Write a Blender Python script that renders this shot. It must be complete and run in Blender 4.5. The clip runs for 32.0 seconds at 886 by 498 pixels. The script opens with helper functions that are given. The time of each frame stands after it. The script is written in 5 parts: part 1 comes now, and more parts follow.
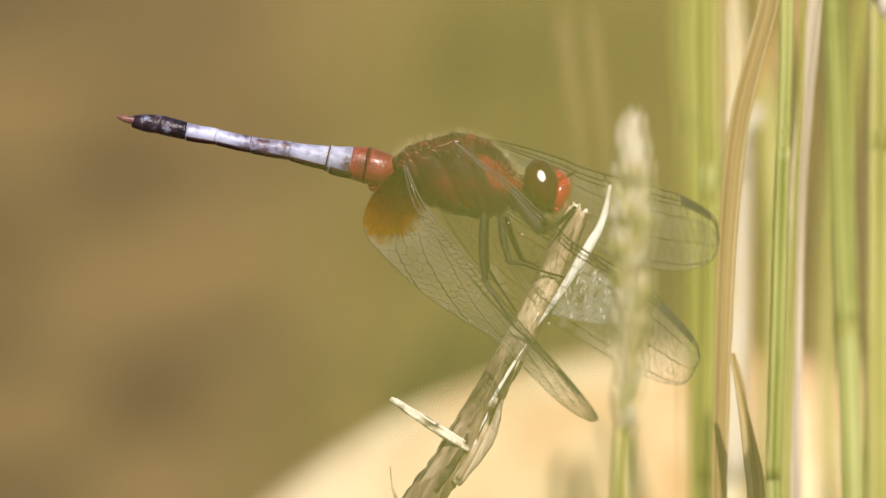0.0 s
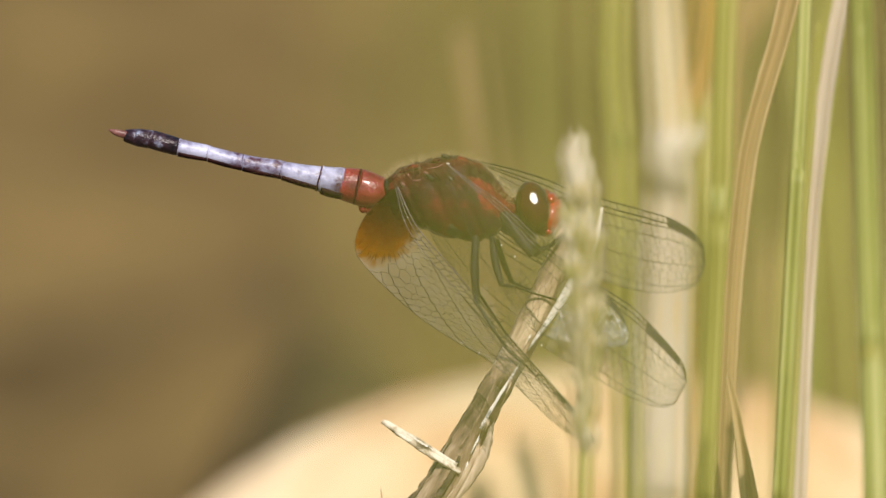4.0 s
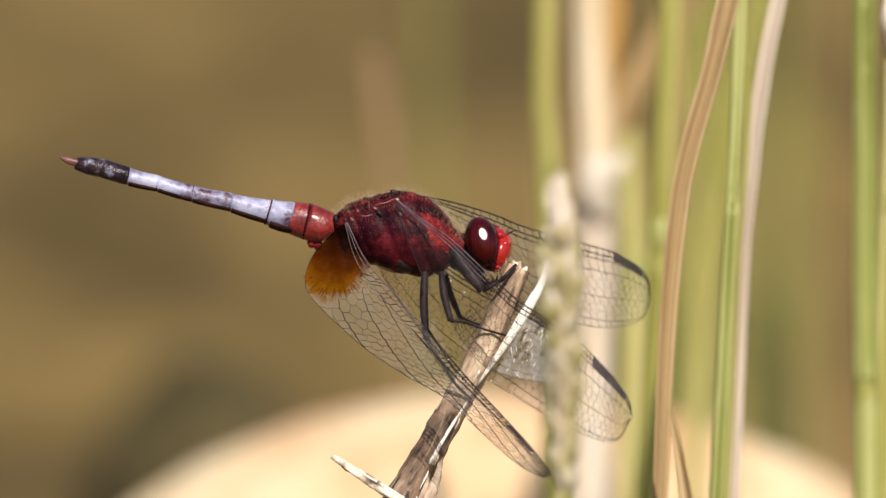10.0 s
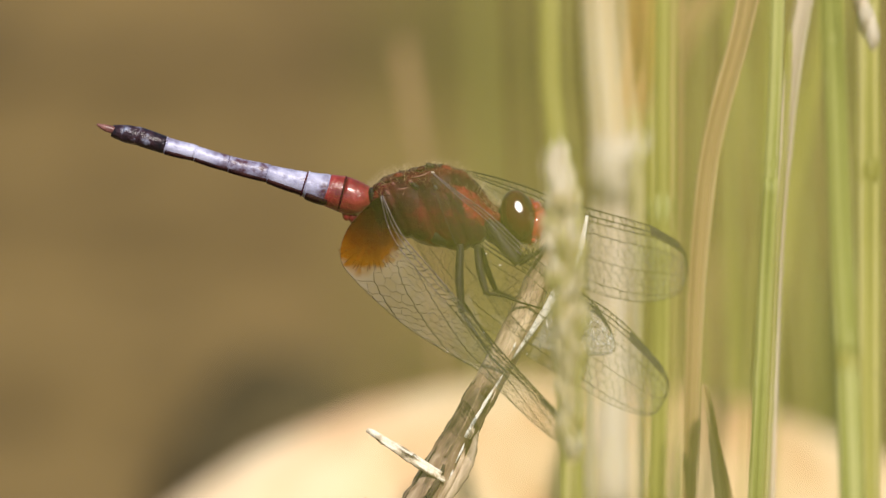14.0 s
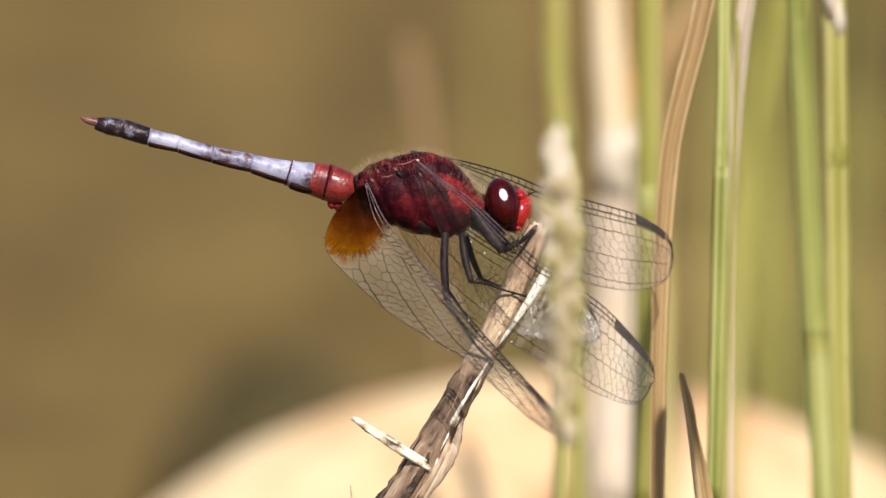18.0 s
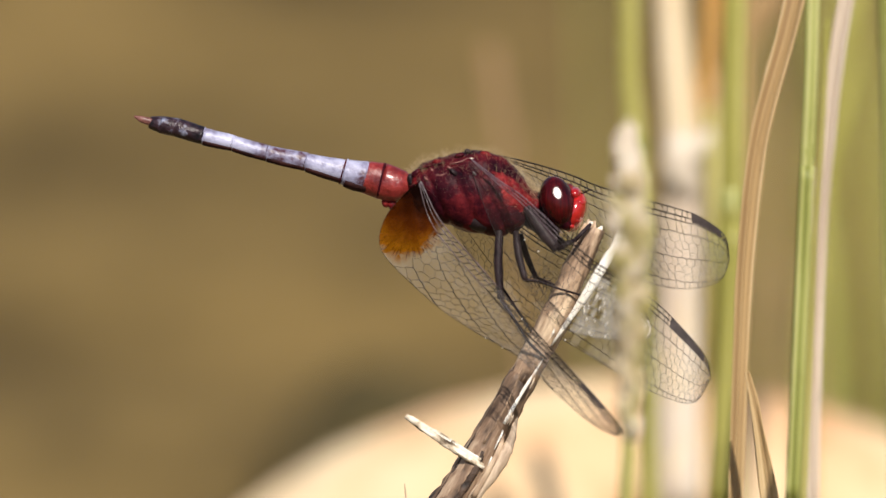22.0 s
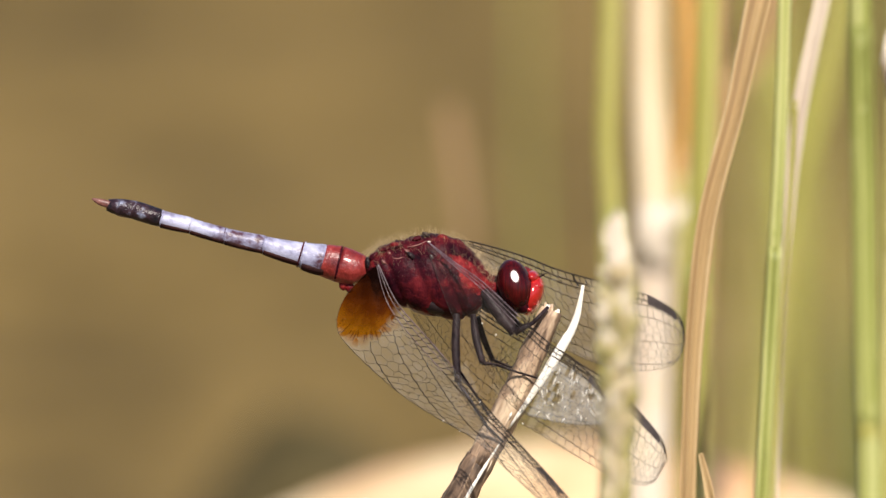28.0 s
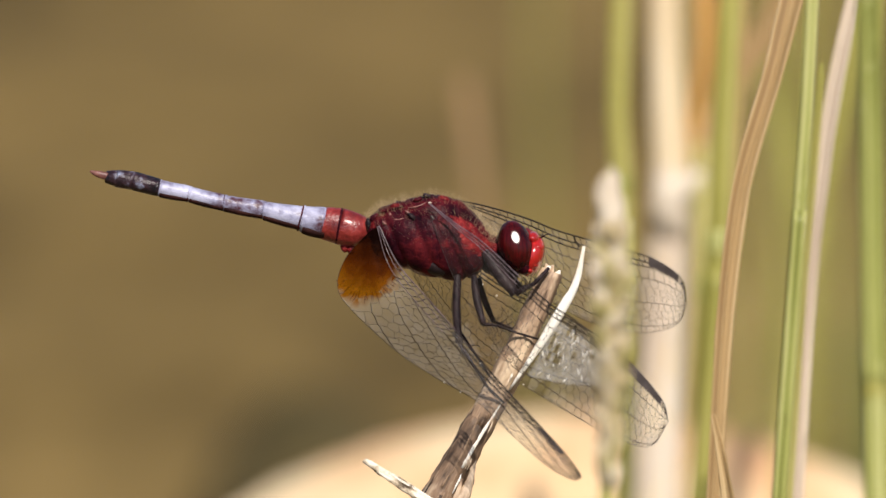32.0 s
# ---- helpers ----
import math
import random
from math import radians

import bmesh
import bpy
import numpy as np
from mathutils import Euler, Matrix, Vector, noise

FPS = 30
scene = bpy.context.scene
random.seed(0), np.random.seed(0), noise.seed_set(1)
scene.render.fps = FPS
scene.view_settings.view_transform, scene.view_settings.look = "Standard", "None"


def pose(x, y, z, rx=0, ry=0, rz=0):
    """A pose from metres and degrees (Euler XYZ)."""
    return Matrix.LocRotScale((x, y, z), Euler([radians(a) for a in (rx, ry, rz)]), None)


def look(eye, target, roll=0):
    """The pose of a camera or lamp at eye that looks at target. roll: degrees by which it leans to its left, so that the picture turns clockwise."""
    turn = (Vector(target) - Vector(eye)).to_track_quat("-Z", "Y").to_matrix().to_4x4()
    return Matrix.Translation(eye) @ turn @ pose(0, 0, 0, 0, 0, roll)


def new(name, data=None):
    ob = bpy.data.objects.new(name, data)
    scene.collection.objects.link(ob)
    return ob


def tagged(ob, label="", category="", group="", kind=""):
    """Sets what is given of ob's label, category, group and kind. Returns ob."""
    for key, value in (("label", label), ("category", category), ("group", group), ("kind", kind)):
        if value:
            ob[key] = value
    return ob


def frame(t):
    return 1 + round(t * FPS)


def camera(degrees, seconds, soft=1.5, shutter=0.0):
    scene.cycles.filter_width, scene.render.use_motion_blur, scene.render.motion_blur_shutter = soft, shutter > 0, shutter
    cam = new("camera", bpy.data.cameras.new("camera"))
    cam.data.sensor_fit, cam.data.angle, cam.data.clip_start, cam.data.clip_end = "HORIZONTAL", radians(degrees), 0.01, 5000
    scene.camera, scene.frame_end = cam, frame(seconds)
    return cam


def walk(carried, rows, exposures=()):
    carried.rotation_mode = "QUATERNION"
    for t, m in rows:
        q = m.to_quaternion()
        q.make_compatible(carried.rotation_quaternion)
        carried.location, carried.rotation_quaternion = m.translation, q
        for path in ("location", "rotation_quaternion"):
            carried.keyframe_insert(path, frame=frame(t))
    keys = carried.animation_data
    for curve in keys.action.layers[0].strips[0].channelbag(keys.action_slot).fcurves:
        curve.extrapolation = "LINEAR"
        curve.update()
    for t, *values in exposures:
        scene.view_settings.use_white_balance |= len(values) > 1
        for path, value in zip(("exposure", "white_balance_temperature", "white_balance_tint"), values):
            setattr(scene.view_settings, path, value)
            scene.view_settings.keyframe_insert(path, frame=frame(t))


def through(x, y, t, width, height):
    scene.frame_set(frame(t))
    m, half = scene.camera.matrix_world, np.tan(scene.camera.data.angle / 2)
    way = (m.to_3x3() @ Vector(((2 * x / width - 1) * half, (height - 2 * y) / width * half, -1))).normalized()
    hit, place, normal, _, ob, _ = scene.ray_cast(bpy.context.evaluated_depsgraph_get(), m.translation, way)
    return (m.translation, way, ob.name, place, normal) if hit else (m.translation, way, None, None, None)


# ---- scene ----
cam = camera(2.2181, 32.0, soft=1.5)
cam.data.dof.use_dof = True
cam.data.dof.focus_distance = 1.5
cam.data.dof.aperture_fstop = 36.0

# The long lens stands a metre and a half off and looks down a little.
DIST, TILT = 1.5, 12.0
FOCUS = Vector((0.0, 0.0, 0.25))
AWAY = Vector((0, math.cos(radians(TILT)), -math.sin(radians(TILT))))
EYE = FOCUS - AWAY * DIST
STAGE = Matrix.Translation(FOCUS) @ Matrix.Rotation(radians(-TILT), 4, "X")

# seconds; millimetres to the right and up; pan to the left, tilt up and roll, in thousandths of a degree
PAN = [
    (0, 66, -2, 2548, 29, 540), (0.5, 62, -6, 2465, 176, 526), (1, 57, -9, 2273, 283, 488), (1.5, 54, -9, 2096, 310, 452),
    (2, 50, -8, 1822, 233, 395), (2.5, 37, -5, 1368, 141, 298), (3, 24, -2, 1022, 141, 221), (3.5, 20, -1, 865, 96, 185),
    (5.5, -22, 5, -567, -164, -136), (5.9, -26, 7, -620, -164, -153), (6, -26, 7, -692, -164, -169), (6.5, -21, 12, -699, -287, -186),
    (7, -16, 18, -539, -516, -169), (7.5, -12, 14, -405, -467, -127), (8, -8, 10, -244, -364, -79), (8.5, -17, 15, -504, -481, -152),
    (8.9, -25, 20, -771, -617, -229), (9, -26, 21, -891, -642, -259), (9.5, -20, 15, -830, -439, -225), (10, -15, 8, -619, -211, -156),
    (10.5, -11, 5, -358, -122, -90), (10.8, -8, 3, -122, -33, -34), (11, -7, 2, -160, 13, -39), (11.5, -10, 3, -180, -33, -47),
    (12, -12, 5, -196, -140, -55), (12.4, -8, 3, -109, -67, -32), (12.5, -6, 2, -117, -44, -30), (13, 0, 0, 0, 0, 0),
    (13.5, -1, -1, -47, 21, -8), (14, -2, -1, -52, 57, -9), (14.5, -11, 3, -269, -60, -66), (15, -20, 7, -583, -194, -145),
    (15.5, -18, 5, -592, -137, -141), (17.5, 0, -4, 40, 187, 18), (18, 2, -6, 58, 214, 27), (18.5, 6, -8, 165, 285, 54),
    (19, 10, -9, 354, 327, 95), (19.5, 13, -9, 473, 359, 119), (20, 16, -8, 599, 339, 144), (20.5, 15, -6, 607, 266, 141),
    (21, 14, -4, 554, 143, 126), (21.5, 16, -7, 698, 218, 161), (22, 19, -10, 826, 361, 194), (22.5, 18, -9, 835, 365, 194),
    (23, 18, -8, 787, 368, 182), (23.5, 20, -9, 831, 378, 193), (24, 22, -9, 933, 339, 214), (24.5, 20, -9, 898, 371, 207),
    (25, 19, -9, 790, 399, 185), (25.5, 18, -7, 708, 324, 164), (27.5, 9, 0, 296, 159, 63), (28, 8, 2, 314, 119, 62),
    (28.5, 6, -3, 272, 338, 65), (29, 5, -7, 178, 401, 55), (29.5, 8, -9, 322, 367, 88), (30, 12, -11, 485, 431, 126),
    (30.5, 12, -7, 520, 308, 125), (31, 12, -3, 544, 199, 122), (31.5, 11, -3, 493, 210, 111), (32, 10, -4, 388, 246, 92),
]
walk(cam, [(t, pose(EYE.x + x / 1000, EYE.y, EYE.z + h / 1000, 90 - TILT + b / 1000, r / 1000, a / 1000)) for t, x, h, a, b, r in PAN],
     exposures=[(0, 0.24), (2, 0.14), (3, 0.04), (3.5, 0.06), (6, 0.19), (8, 0.08), (9, 0.05), (11, 0.09), (12, 0.23), (13.5, 0.10), (18, 0.10), (19.5, 0.03), (21, 0.16), (22, 0.07), (23, 0.12), (24, 0.11), (25, 0.17), (28, 0.29), (30, 0.16), (31, 0.17), (32, 0.03)])

# ---- light ----
world = bpy.data.worlds.new("sky")
scene.world = world
world.use_nodes = True
wn = world.node_tree
sky = wn.nodes.new("ShaderNodeTexSky")
sky.sky_type, sky.sun_disc = "NISHITA", False
sky.sun_elevation, sky.sun_rotation = radians(50), radians(165)
wn.links.new(sky.outputs[0], wn.nodes["Background"].inputs[0])
wn.nodes["Background"].inputs[1].default_value = 0.075
sun = new("sun", bpy.data.lights.new("sun", "SUN"))
sun.data.energy, sun.data.angle, sun.data.color = 4.6, radians(0.5), (1.0, 0.92, 0.83)
SUN = Vector((0.17, -0.62, 0.76)).normalized()
sun.matrix_world = look(SUN * 5, (0, 0, 0))


# ---- materials ----
def ramp(nt, fac, stops):
    n = nt.nodes.new("ShaderNodeValToRGB")
    el = n.color_ramp.elements
    while len(el) < len(stops):
        el.new(0.5)
    for e, (p, c) in zip(el, stops):
        e.position, e.color = p, (*c, 1)
    nt.links.new(fac, n.inputs[0])
    return n.outputs[0]


def tex(nt, scale, detail=4.0, rough=0.55, stretch=(1, 1, 1), space="Object", lean=0.0):
    tc = nt.nodes.new("ShaderNodeTexCoord")
    mp = nt.nodes.new("ShaderNodeMapping")
    if lean:
        mp.vector_type = "TEXTURE"
        mp.inputs["Rotation"].default_value = (0, radians(lean), 0)
    mp.inputs["Scale"].default_value = stretch
    n = nt.nodes.new("ShaderNodeTexNoise")
    n.inputs["Scale"].default_value, n.inputs["Detail"].default_value = scale, detail
    n.inputs["Roughness"].default_value = rough
    nt.links.new(tc.outputs[space], mp.inputs[0])
    nt.links.new(mp.outputs[0], n.inputs["Vector"])
    return n.outputs["Fac"]


def surface(name, dark, light, scale, rough=0.6, stretch=(1, 1, 1), bump=0.3, depth=0.0002, fine=6.0, through_light=0.0,
            metal=0.0, coat=0.0, space="Object", lo=0.3, hi=0.7, mid=None, shine=0.5, lean=0.0, gloss=0.15):
    """A surface whose colour wanders between two tones at a large scale, with fine grain and relief."""
    m = bpy.data.materials.new(name)
    m.use_nodes = True
    nt = m.node_tree
    b = nt.nodes["Principled BSDF"]
    big = tex(nt, scale, 5, 0.6, stretch, space, lean)
    small = tex(nt, scale * fine, 3, 0.6, stretch, space, lean)
    mix = nt.nodes.new("ShaderNodeMath")
    mix.operation = "MULTIPLY_ADD"
    mix.inputs[1].default_value = 0.35
    nt.links.new(small, mix.inputs[0])
    sub = nt.nodes.new("ShaderNodeMath")
    sub.operation = "MULTIPLY_ADD"
    sub.inputs[1].default_value, sub.inputs[2].default_value = 1.0, -0.175
    nt.links.new(big, sub.inputs[0])
    nt.links.new(sub.outputs[0], mix.inputs[2])
    stops = [(lo, dark), (hi, light)] if mid is None else [(lo, dark), ((lo + hi) / 2, mid), (hi, light)]
    col = ramp(nt, mix.outputs[0], stops)
    nt.links.new(col, b.inputs["Base Color"])
    b.inputs["Roughness"].default_value, b.inputs["Metallic"].default_value = rough, metal
    b.inputs["Coat Weight"].default_value = coat
    b.inputs["Specular IOR Level"].default_value = shine
    b.inputs["Coat Roughness"].default_value = gloss
    b.inputs["Coat IOR"].default_value = 1.9 if gloss > 0.3 else 1.5
    if bump:
        bp = nt.nodes.new("ShaderNodeBump")
        bp.inputs["Strength"].default_value, bp.inputs["Distance"].default_value = bump, depth
        nt.links.new(mix.outputs[0], bp.inputs["Height"])
        nt.links.new(bp.outputs[0], b.inputs["Normal"])
    if through_light:
        tr = nt.nodes.new("ShaderNodeBsdfTranslucent")
        ms = nt.nodes.new("ShaderNodeMixShader")
        ms.inputs[0].default_value = through_light
        nt.links.new(col, tr.inputs[0])
        nt.links.new(b.outputs[0], ms.inputs[1])
        nt.links.new(tr.outputs[0], ms.inputs[2])
        nt.links.new(ms.outputs[0], nt.nodes["Material Output"].inputs[0])
    return m


MUD = surface("wet_mud", (0.06, 0.043, 0.018), (0.22, 0.16, 0.07), 8.0, 0.9, (1, 1, 1), 0.5, 0.01, 4.0, shine=0.1)
# dark and light patches in the colour stand in for moving reflections
WATER = surface("muddy_water_painted_reflections", (0.050, 0.034, 0.013), (0.285, 0.190, 0.064), 24.0, 0.6, (1.3, 0.75, 1), 0.25, 0.002, 4.0, mid=(0.18, 0.122, 0.041), shine=0.05, lo=0.28, hi=0.72)
STONE = surface("pale_stone", (0.63, 0.335, 0.17), (0.82, 0.655, 0.42), 30.0, 0.85, (1, 1, 0.6), 0.5, 0.003, 4.0, shine=0.2, mid=(0.775, 0.55, 0.32), lo=0.38, hi=0.64)


def fibre(name, dark, mid, light, through_light=0.34, rough=0.5, lines=11.0, spots=0.25):
    """A stem or leaf: fine lines that run along it, slow change of tone and a few brown spots."""
    m = bpy.data.materials.new(name)
    m.use_nodes = True
    nt = m.node_tree
    b = nt.nodes["Principled BSDF"]
    uv = nt.nodes.new("ShaderNodeUVMap")
    info = nt.nodes.new("ShaderNodeObjectInfo")
    comb = nt.nodes.new("ShaderNodeCombineXYZ")
    mul = nt.nodes.new("ShaderNodeMath")
    mul.operation = "MULTIPLY"
    mul.inputs[1].default_value = 40.0
    nt.links.new(info.outputs["Random"], mul.inputs[0])
    nt.links.new(mul.outputs[0], comb.inputs[2])

    def layer(sx, sy, detail):
        mp = nt.nodes.new("ShaderNodeVectorMath")
        mp.operation = "MULTIPLY_ADD"
        mp.inputs[1].default_value = (sx, sy, 1)
        nt.links.new(uv.outputs[0], mp.inputs[0])
        nt.links.new(comb.outputs[0], mp.inputs[2])
        n = nt.nodes.new("ShaderNodeTexNoise")
        n.inputs["Scale"].default_value, n.inputs["Detail"].default_value = 1.0, detail
        nt.links.new(mp.outputs[0], n.inputs["Vector"])
        return n.outputs["Fac"]

    line, slow, spot = layer(lines, 12, 4), layer(1.2, 45, 3), layer(5, 420, 2)
    add = nt.nodes.new("ShaderNodeMath")
    add.operation = "MULTIPLY_ADD"
    add.inputs[1].default_value = 0.45
    off = nt.nodes.new("ShaderNodeMath")
    off.operation = "SUBTRACT"
    off.inputs[1].default_value = 0.225
    nt.links.new(line, off.inputs[0])
    nt.links.new(slow, add.inputs[0])
    nt.links.new(off.outputs[0], add.inputs[2])
    col = ramp(nt, add.outputs[0], [(0.34, dark), (0.5, mid), (0.66, light)])
    mark = ramp(nt, spot, [(0.66, (0, 0, 0)), (0.76, (spots, spots, spots))])
    mx = nt.nodes.new("ShaderNodeMix")
    mx.data_type = "RGBA"
    nt.links.new(mark, mx.inputs["Factor"])
    nt.links.new(col, mx.inputs["A"])
    mx.inputs["B"].default_value = (0.10, 0.06, 0.025, 1)
    col = mx.outputs["Result"]
    nt.links.new(col, b.inputs["Base Color"])
    b.inputs["Roughness"].default_value = rough
    bp = nt.nodes.new("ShaderNodeBump")
    bp.inputs["Strength"].default_value, bp.inputs["Distance"].default_value = 0.7, 0.00025
    nt.links.new(line, bp.inputs["Height"])
    nt.links.new(bp.outputs[0], b.inputs["Normal"])
    tr = nt.nodes.new("ShaderNodeBsdfTranslucent")
    ms = nt.nodes.new("ShaderNodeMixShader")
    ms.inputs[0].default_value = through_light
    nt.links.new(col, tr.inputs[0])
    nt.links.new(b.outputs[0], ms.inputs[1])
    nt.links.new(tr.outputs[0], ms.inputs[2])
    nt.links.new(ms.outputs[0], nt.nodes["Material Output"].inputs[0])
    return m


GREEN = fibre("green_grass", (0.22, 0.24, 0.04), (0.46, 0.48, 0.12), (0.74, 0.73, 0.31))
LIME = fibre("yellow_green_grass", (0.32, 0.30, 0.05), (0.55, 0.51, 0.13), (0.83, 0.75, 0.33))
VEIL = fibre("bright_yellow_green_grass", (0.31, 0.32, 0.035), (0.45, 0.45, 0.075), (0.60, 0.58, 0.14))
OLIVE = fibre("olive_grass", (0.20, 0.20, 0.04), (0.36, 0.34, 0.09), (0.54, 0.49, 0.18))
# grass green darkened to carry the shade between the stems
SHADED = fibre("shaded_green_grass", (0.04, 0.05, 0.012), (0.08, 0.09, 0.022), (0.14, 0.14, 0.04))
STRAW = fibre("dry_straw", (0.40, 0.25, 0.11), (0.62, 0.42, 0.19), (0.82, 0.63, 0.35), 0.3)
PALE = fibre("bleached_straw", (0.60, 0.43, 0.23), (0.85, 0.67, 0.42), (0.96, 0.87, 0.65), 0.15)
DULL = fibre("weathered_straw", (0.50, 0.37, 0.26), (0.74, 0.60, 0.46), (0.92, 0.82, 0.68), 0.15)
GOLD = fibre("golden_dry_leaf", (0.50, 0.26, 0.06), (0.76, 0.44, 0.12), (0.92, 0.64, 0.24))
SEED = surface("seed_head", (0.76, 0.63, 0.36), (0.96, 0.89, 0.74), 420, 0.6, (1, 1, 1), 0.4, 0.0002, 3.0, 0.5)
YELLOW = surface("yellow_spikelet", (0.50, 0.44, 0.16), (0.84, 0.76, 0.42), 420, 0.6, (1, 1, 1), 0.4, 0.0002, 3.0, 0.5)
HUSK = surface("pale_husk", (0.76, 0.63, 0.48), (0.95, 0.88, 0.74), 300, 0.6, (1, 1, 1), 0.4, 0.0002, 3.0, 0.2)
BARK = surface("dry_twig", (0.06, 0.033, 0.018), (0.74, 0.57, 0.39), 1000, 0.55, (1, 1, 16), 1.0, 0.0003, 2.5, mid=(0.43, 0.29, 0.19), lean=26, lo=0.32, hi=0.66)
CRUST = surface("dark_twig_bark", (0.050, 0.030, 0.019), (0.62, 0.47, 0.33), 1000, 0.55, (1, 1, 16), 1.0, 0.0003, 2.5, mid=(0.275, 0.175, 0.11), lean=26, lo=0.34, hi=0.70)
DARK = surface("dark_bark", (0.016, 0.009, 0.006), (0.11, 0.065, 0.04), 1200, 0.6, (1, 1, 1), 0.9, 0.0003, 2.5)
WHITE = surface("bare_wood", (0.70, 0.58, 0.42), (0.96, 0.93, 0.86), 900, 0.6, (1, 1, 0.1), 0.5, 0.0001, 3.0, lo=0.22, hi=0.55)
SPLIT = surface("frayed_wood", (0.08, 0.05, 0.025), (0.93, 0.85, 0.70), 1100, 0.65, (1, 1, 1), 0.9, 0.0002, 2.5, mid=(0.64, 0.52, 0.37), lo=0.32, hi=0.58)
PEEL = surface("peeling_bark", (0.22, 0.145, 0.095), (0.84, 0.68, 0.50), 1000, 0.6, (1, 1, 5), 0.9, 0.0002, 2.5, mid=(0.58, 0.43, 0.30), lean=26, lo=0.30, hi=0.66)
RED = surface("red_cuticle", (0.050, 0.004, 0.007), (0.33, 0.036, 0.034), 1300, 0.36, (1, 1, 1), 1.0, 0.00014, 4.0, mid=(0.165, 0.011, 0.014), shine=0.12, lo=0.27, hi=0.74)
MAROON = surface("dark_maroon_cuticle", (0.010, 0.003, 0.006), (0.135, 0.014, 0.018), 700, 0.36, (1, 1, 1), 0.9, 0.00016, 6.0, shine=0.05, mid=(0.046, 0.006, 0.011))
SCARLET = surface("scarlet_face", (0.26, 0.005, 0.006), (0.56, 0.020, 0.017), 900, 0.22, coat=0.7, bump=0.3, depth=0.0001)
WAIST = surface("red_abdomen_base", (0.10, 0.009, 0.010), (0.38, 0.055, 0.050), 700, 0.34, coat=0.3, bump=0.9, depth=0.00016, mid=(0.23, 0.022, 0.020))
PINK = surface("pinkish_appendage", (0.10, 0.03, 0.027), (0.36, 0.16, 0.13), 1500, 0.4, bump=0.3, depth=0.0001)
TAN = fibre("brown_dry_leaf", (0.28, 0.16, 0.07), (0.42, 0.27, 0.13), (0.56, 0.38, 0.21), 0.2)
# colour of the added lump that stands in for a dark reflection
REFLECTION = surface("reflection_brown", (0.062, 0.050, 0.022), (0.16, 0.122, 0.056), 60, 0.7, shine=0.05, bump=0.4, depth=0.002)


EYES = surface("dark_red_eye", (0.012, 0.001, 0.002), (0.135, 0.005, 0.006), 420, 0.27, (3, 3, .15), bump=0.0, shine=0.35, lo=0.32, hi=0.7, mid=(0.055, 0.002, 0.003))
BLACK = surface("black_cuticle", (0.008, 0.005, 0.007), (0.046, 0.030, 0.032), 1500, 0.40, bump=0.8, depth=0.0001, shine=0.15)
BLUE = surface("pale_blue_bloom", (0.075, 0.026, 0.040), (0.50, 0.50, 0.67), 480, 0.40, (1, 1, 1.2), bump=0.9, depth=0.00016, fine=5.0, lo=0.33, hi=0.64, mid=(0.30, 0.295, 0.43), shine=0.45)
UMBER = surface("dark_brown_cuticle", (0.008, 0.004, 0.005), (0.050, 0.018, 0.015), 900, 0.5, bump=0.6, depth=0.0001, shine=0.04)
TAIL = surface("mottled_black_tail", (0.006, 0.006, 0.010), (0.30, 0.33, 0.46), 700, 0.36, bump=1.0, depth=0.0003, fine=3, lo=0.40, hi=0.76, mid=(0.040, 0.018, 0.026), shine=0.4)
STIGMA = surface("smoky_wing_mark", (0.032, 0.024, 0.023), (0.10, 0.08, 0.078), 900, 0.4, bump=0.2, depth=0.00005)
VEIN = surface("wing_vein", (0.008, 0.005, 0.004), (0.040, 0.027, 0.020), 500, 0.32, bump=0, coat=0.25, gloss=0.32)
# vein roots with the sky's sheen put into a paler colour
SHEEN_ROOT = surface("sheen_vein_root", (0.06, 0.03, 0.04), (0.28, 0.21, 0.235), 700, 0.3, bump=0, coat=0.5)
STAIN = surface("brown_stain", (0.035, 0.012, 0.002), (0.12, 0.045, 0.006), 900, 0.5, bump=0)
HAIR = surface("golden_hair", (0.45, 0.32, 0.16), (0.78, 0.62, 0.38), 500, 0.6, bump=0, through_light=0.5)


def membrane_material(name, tint, clear, through=None):
    m = bpy.data.materials.new(name)
    m.use_nodes = True
    nt = m.node_tree
    b = nt.nodes["Principled BSDF"]
    n = tex(nt, 500, 3)
    b.inputs["Roughness"].default_value = 0.3
    b.inputs["Specular IOR Level"].default_value = 0.35
    nt.links.new(ramp(nt, n, [(0.3, tuple(c * 0.7 for c in tint)), (0.7, tint)]), b.inputs["Base Color"])
    t = nt.nodes.new("ShaderNodeBsdfTransparent")
    t.inputs[0].default_value = (*(through or [0.4 * c + 0.6 for c in tint]), 1)
    ms = nt.nodes.new("ShaderNodeMixShader")
    grain = tex(nt, 1900, 3, 0.6)
    a, c = clear - (1 - clear) * .28, clear + (1 - clear) * .28
    nt.links.new(ramp(nt, grain, [(0.36, (a, a, a)), (0.56, (c, c, c))]), ms.inputs[0])
    nt.links.new(b.outputs[0], ms.inputs[1])
    nt.links.new(t.outputs[0], ms.inputs[2])
    nt.links.new(ms.outputs[0], nt.nodes["Material Output"].inputs[0])
    return m


CLEAR = membrane_material("clear_wing_membrane", (0.84, 0.80, 0.75), 0.90)
GLASSY = membrane_material("glassy_wing_membrane", (0.84, 0.80, 0.73), 0.988, (0.98, 0.97, 0.95))
# whiter, denser film that paints in the sheen of the creased wing end
FRAYED_SHEEN = membrane_material("sheen_wing_edge", (0.88, 0.85, 0.80), 0.76)


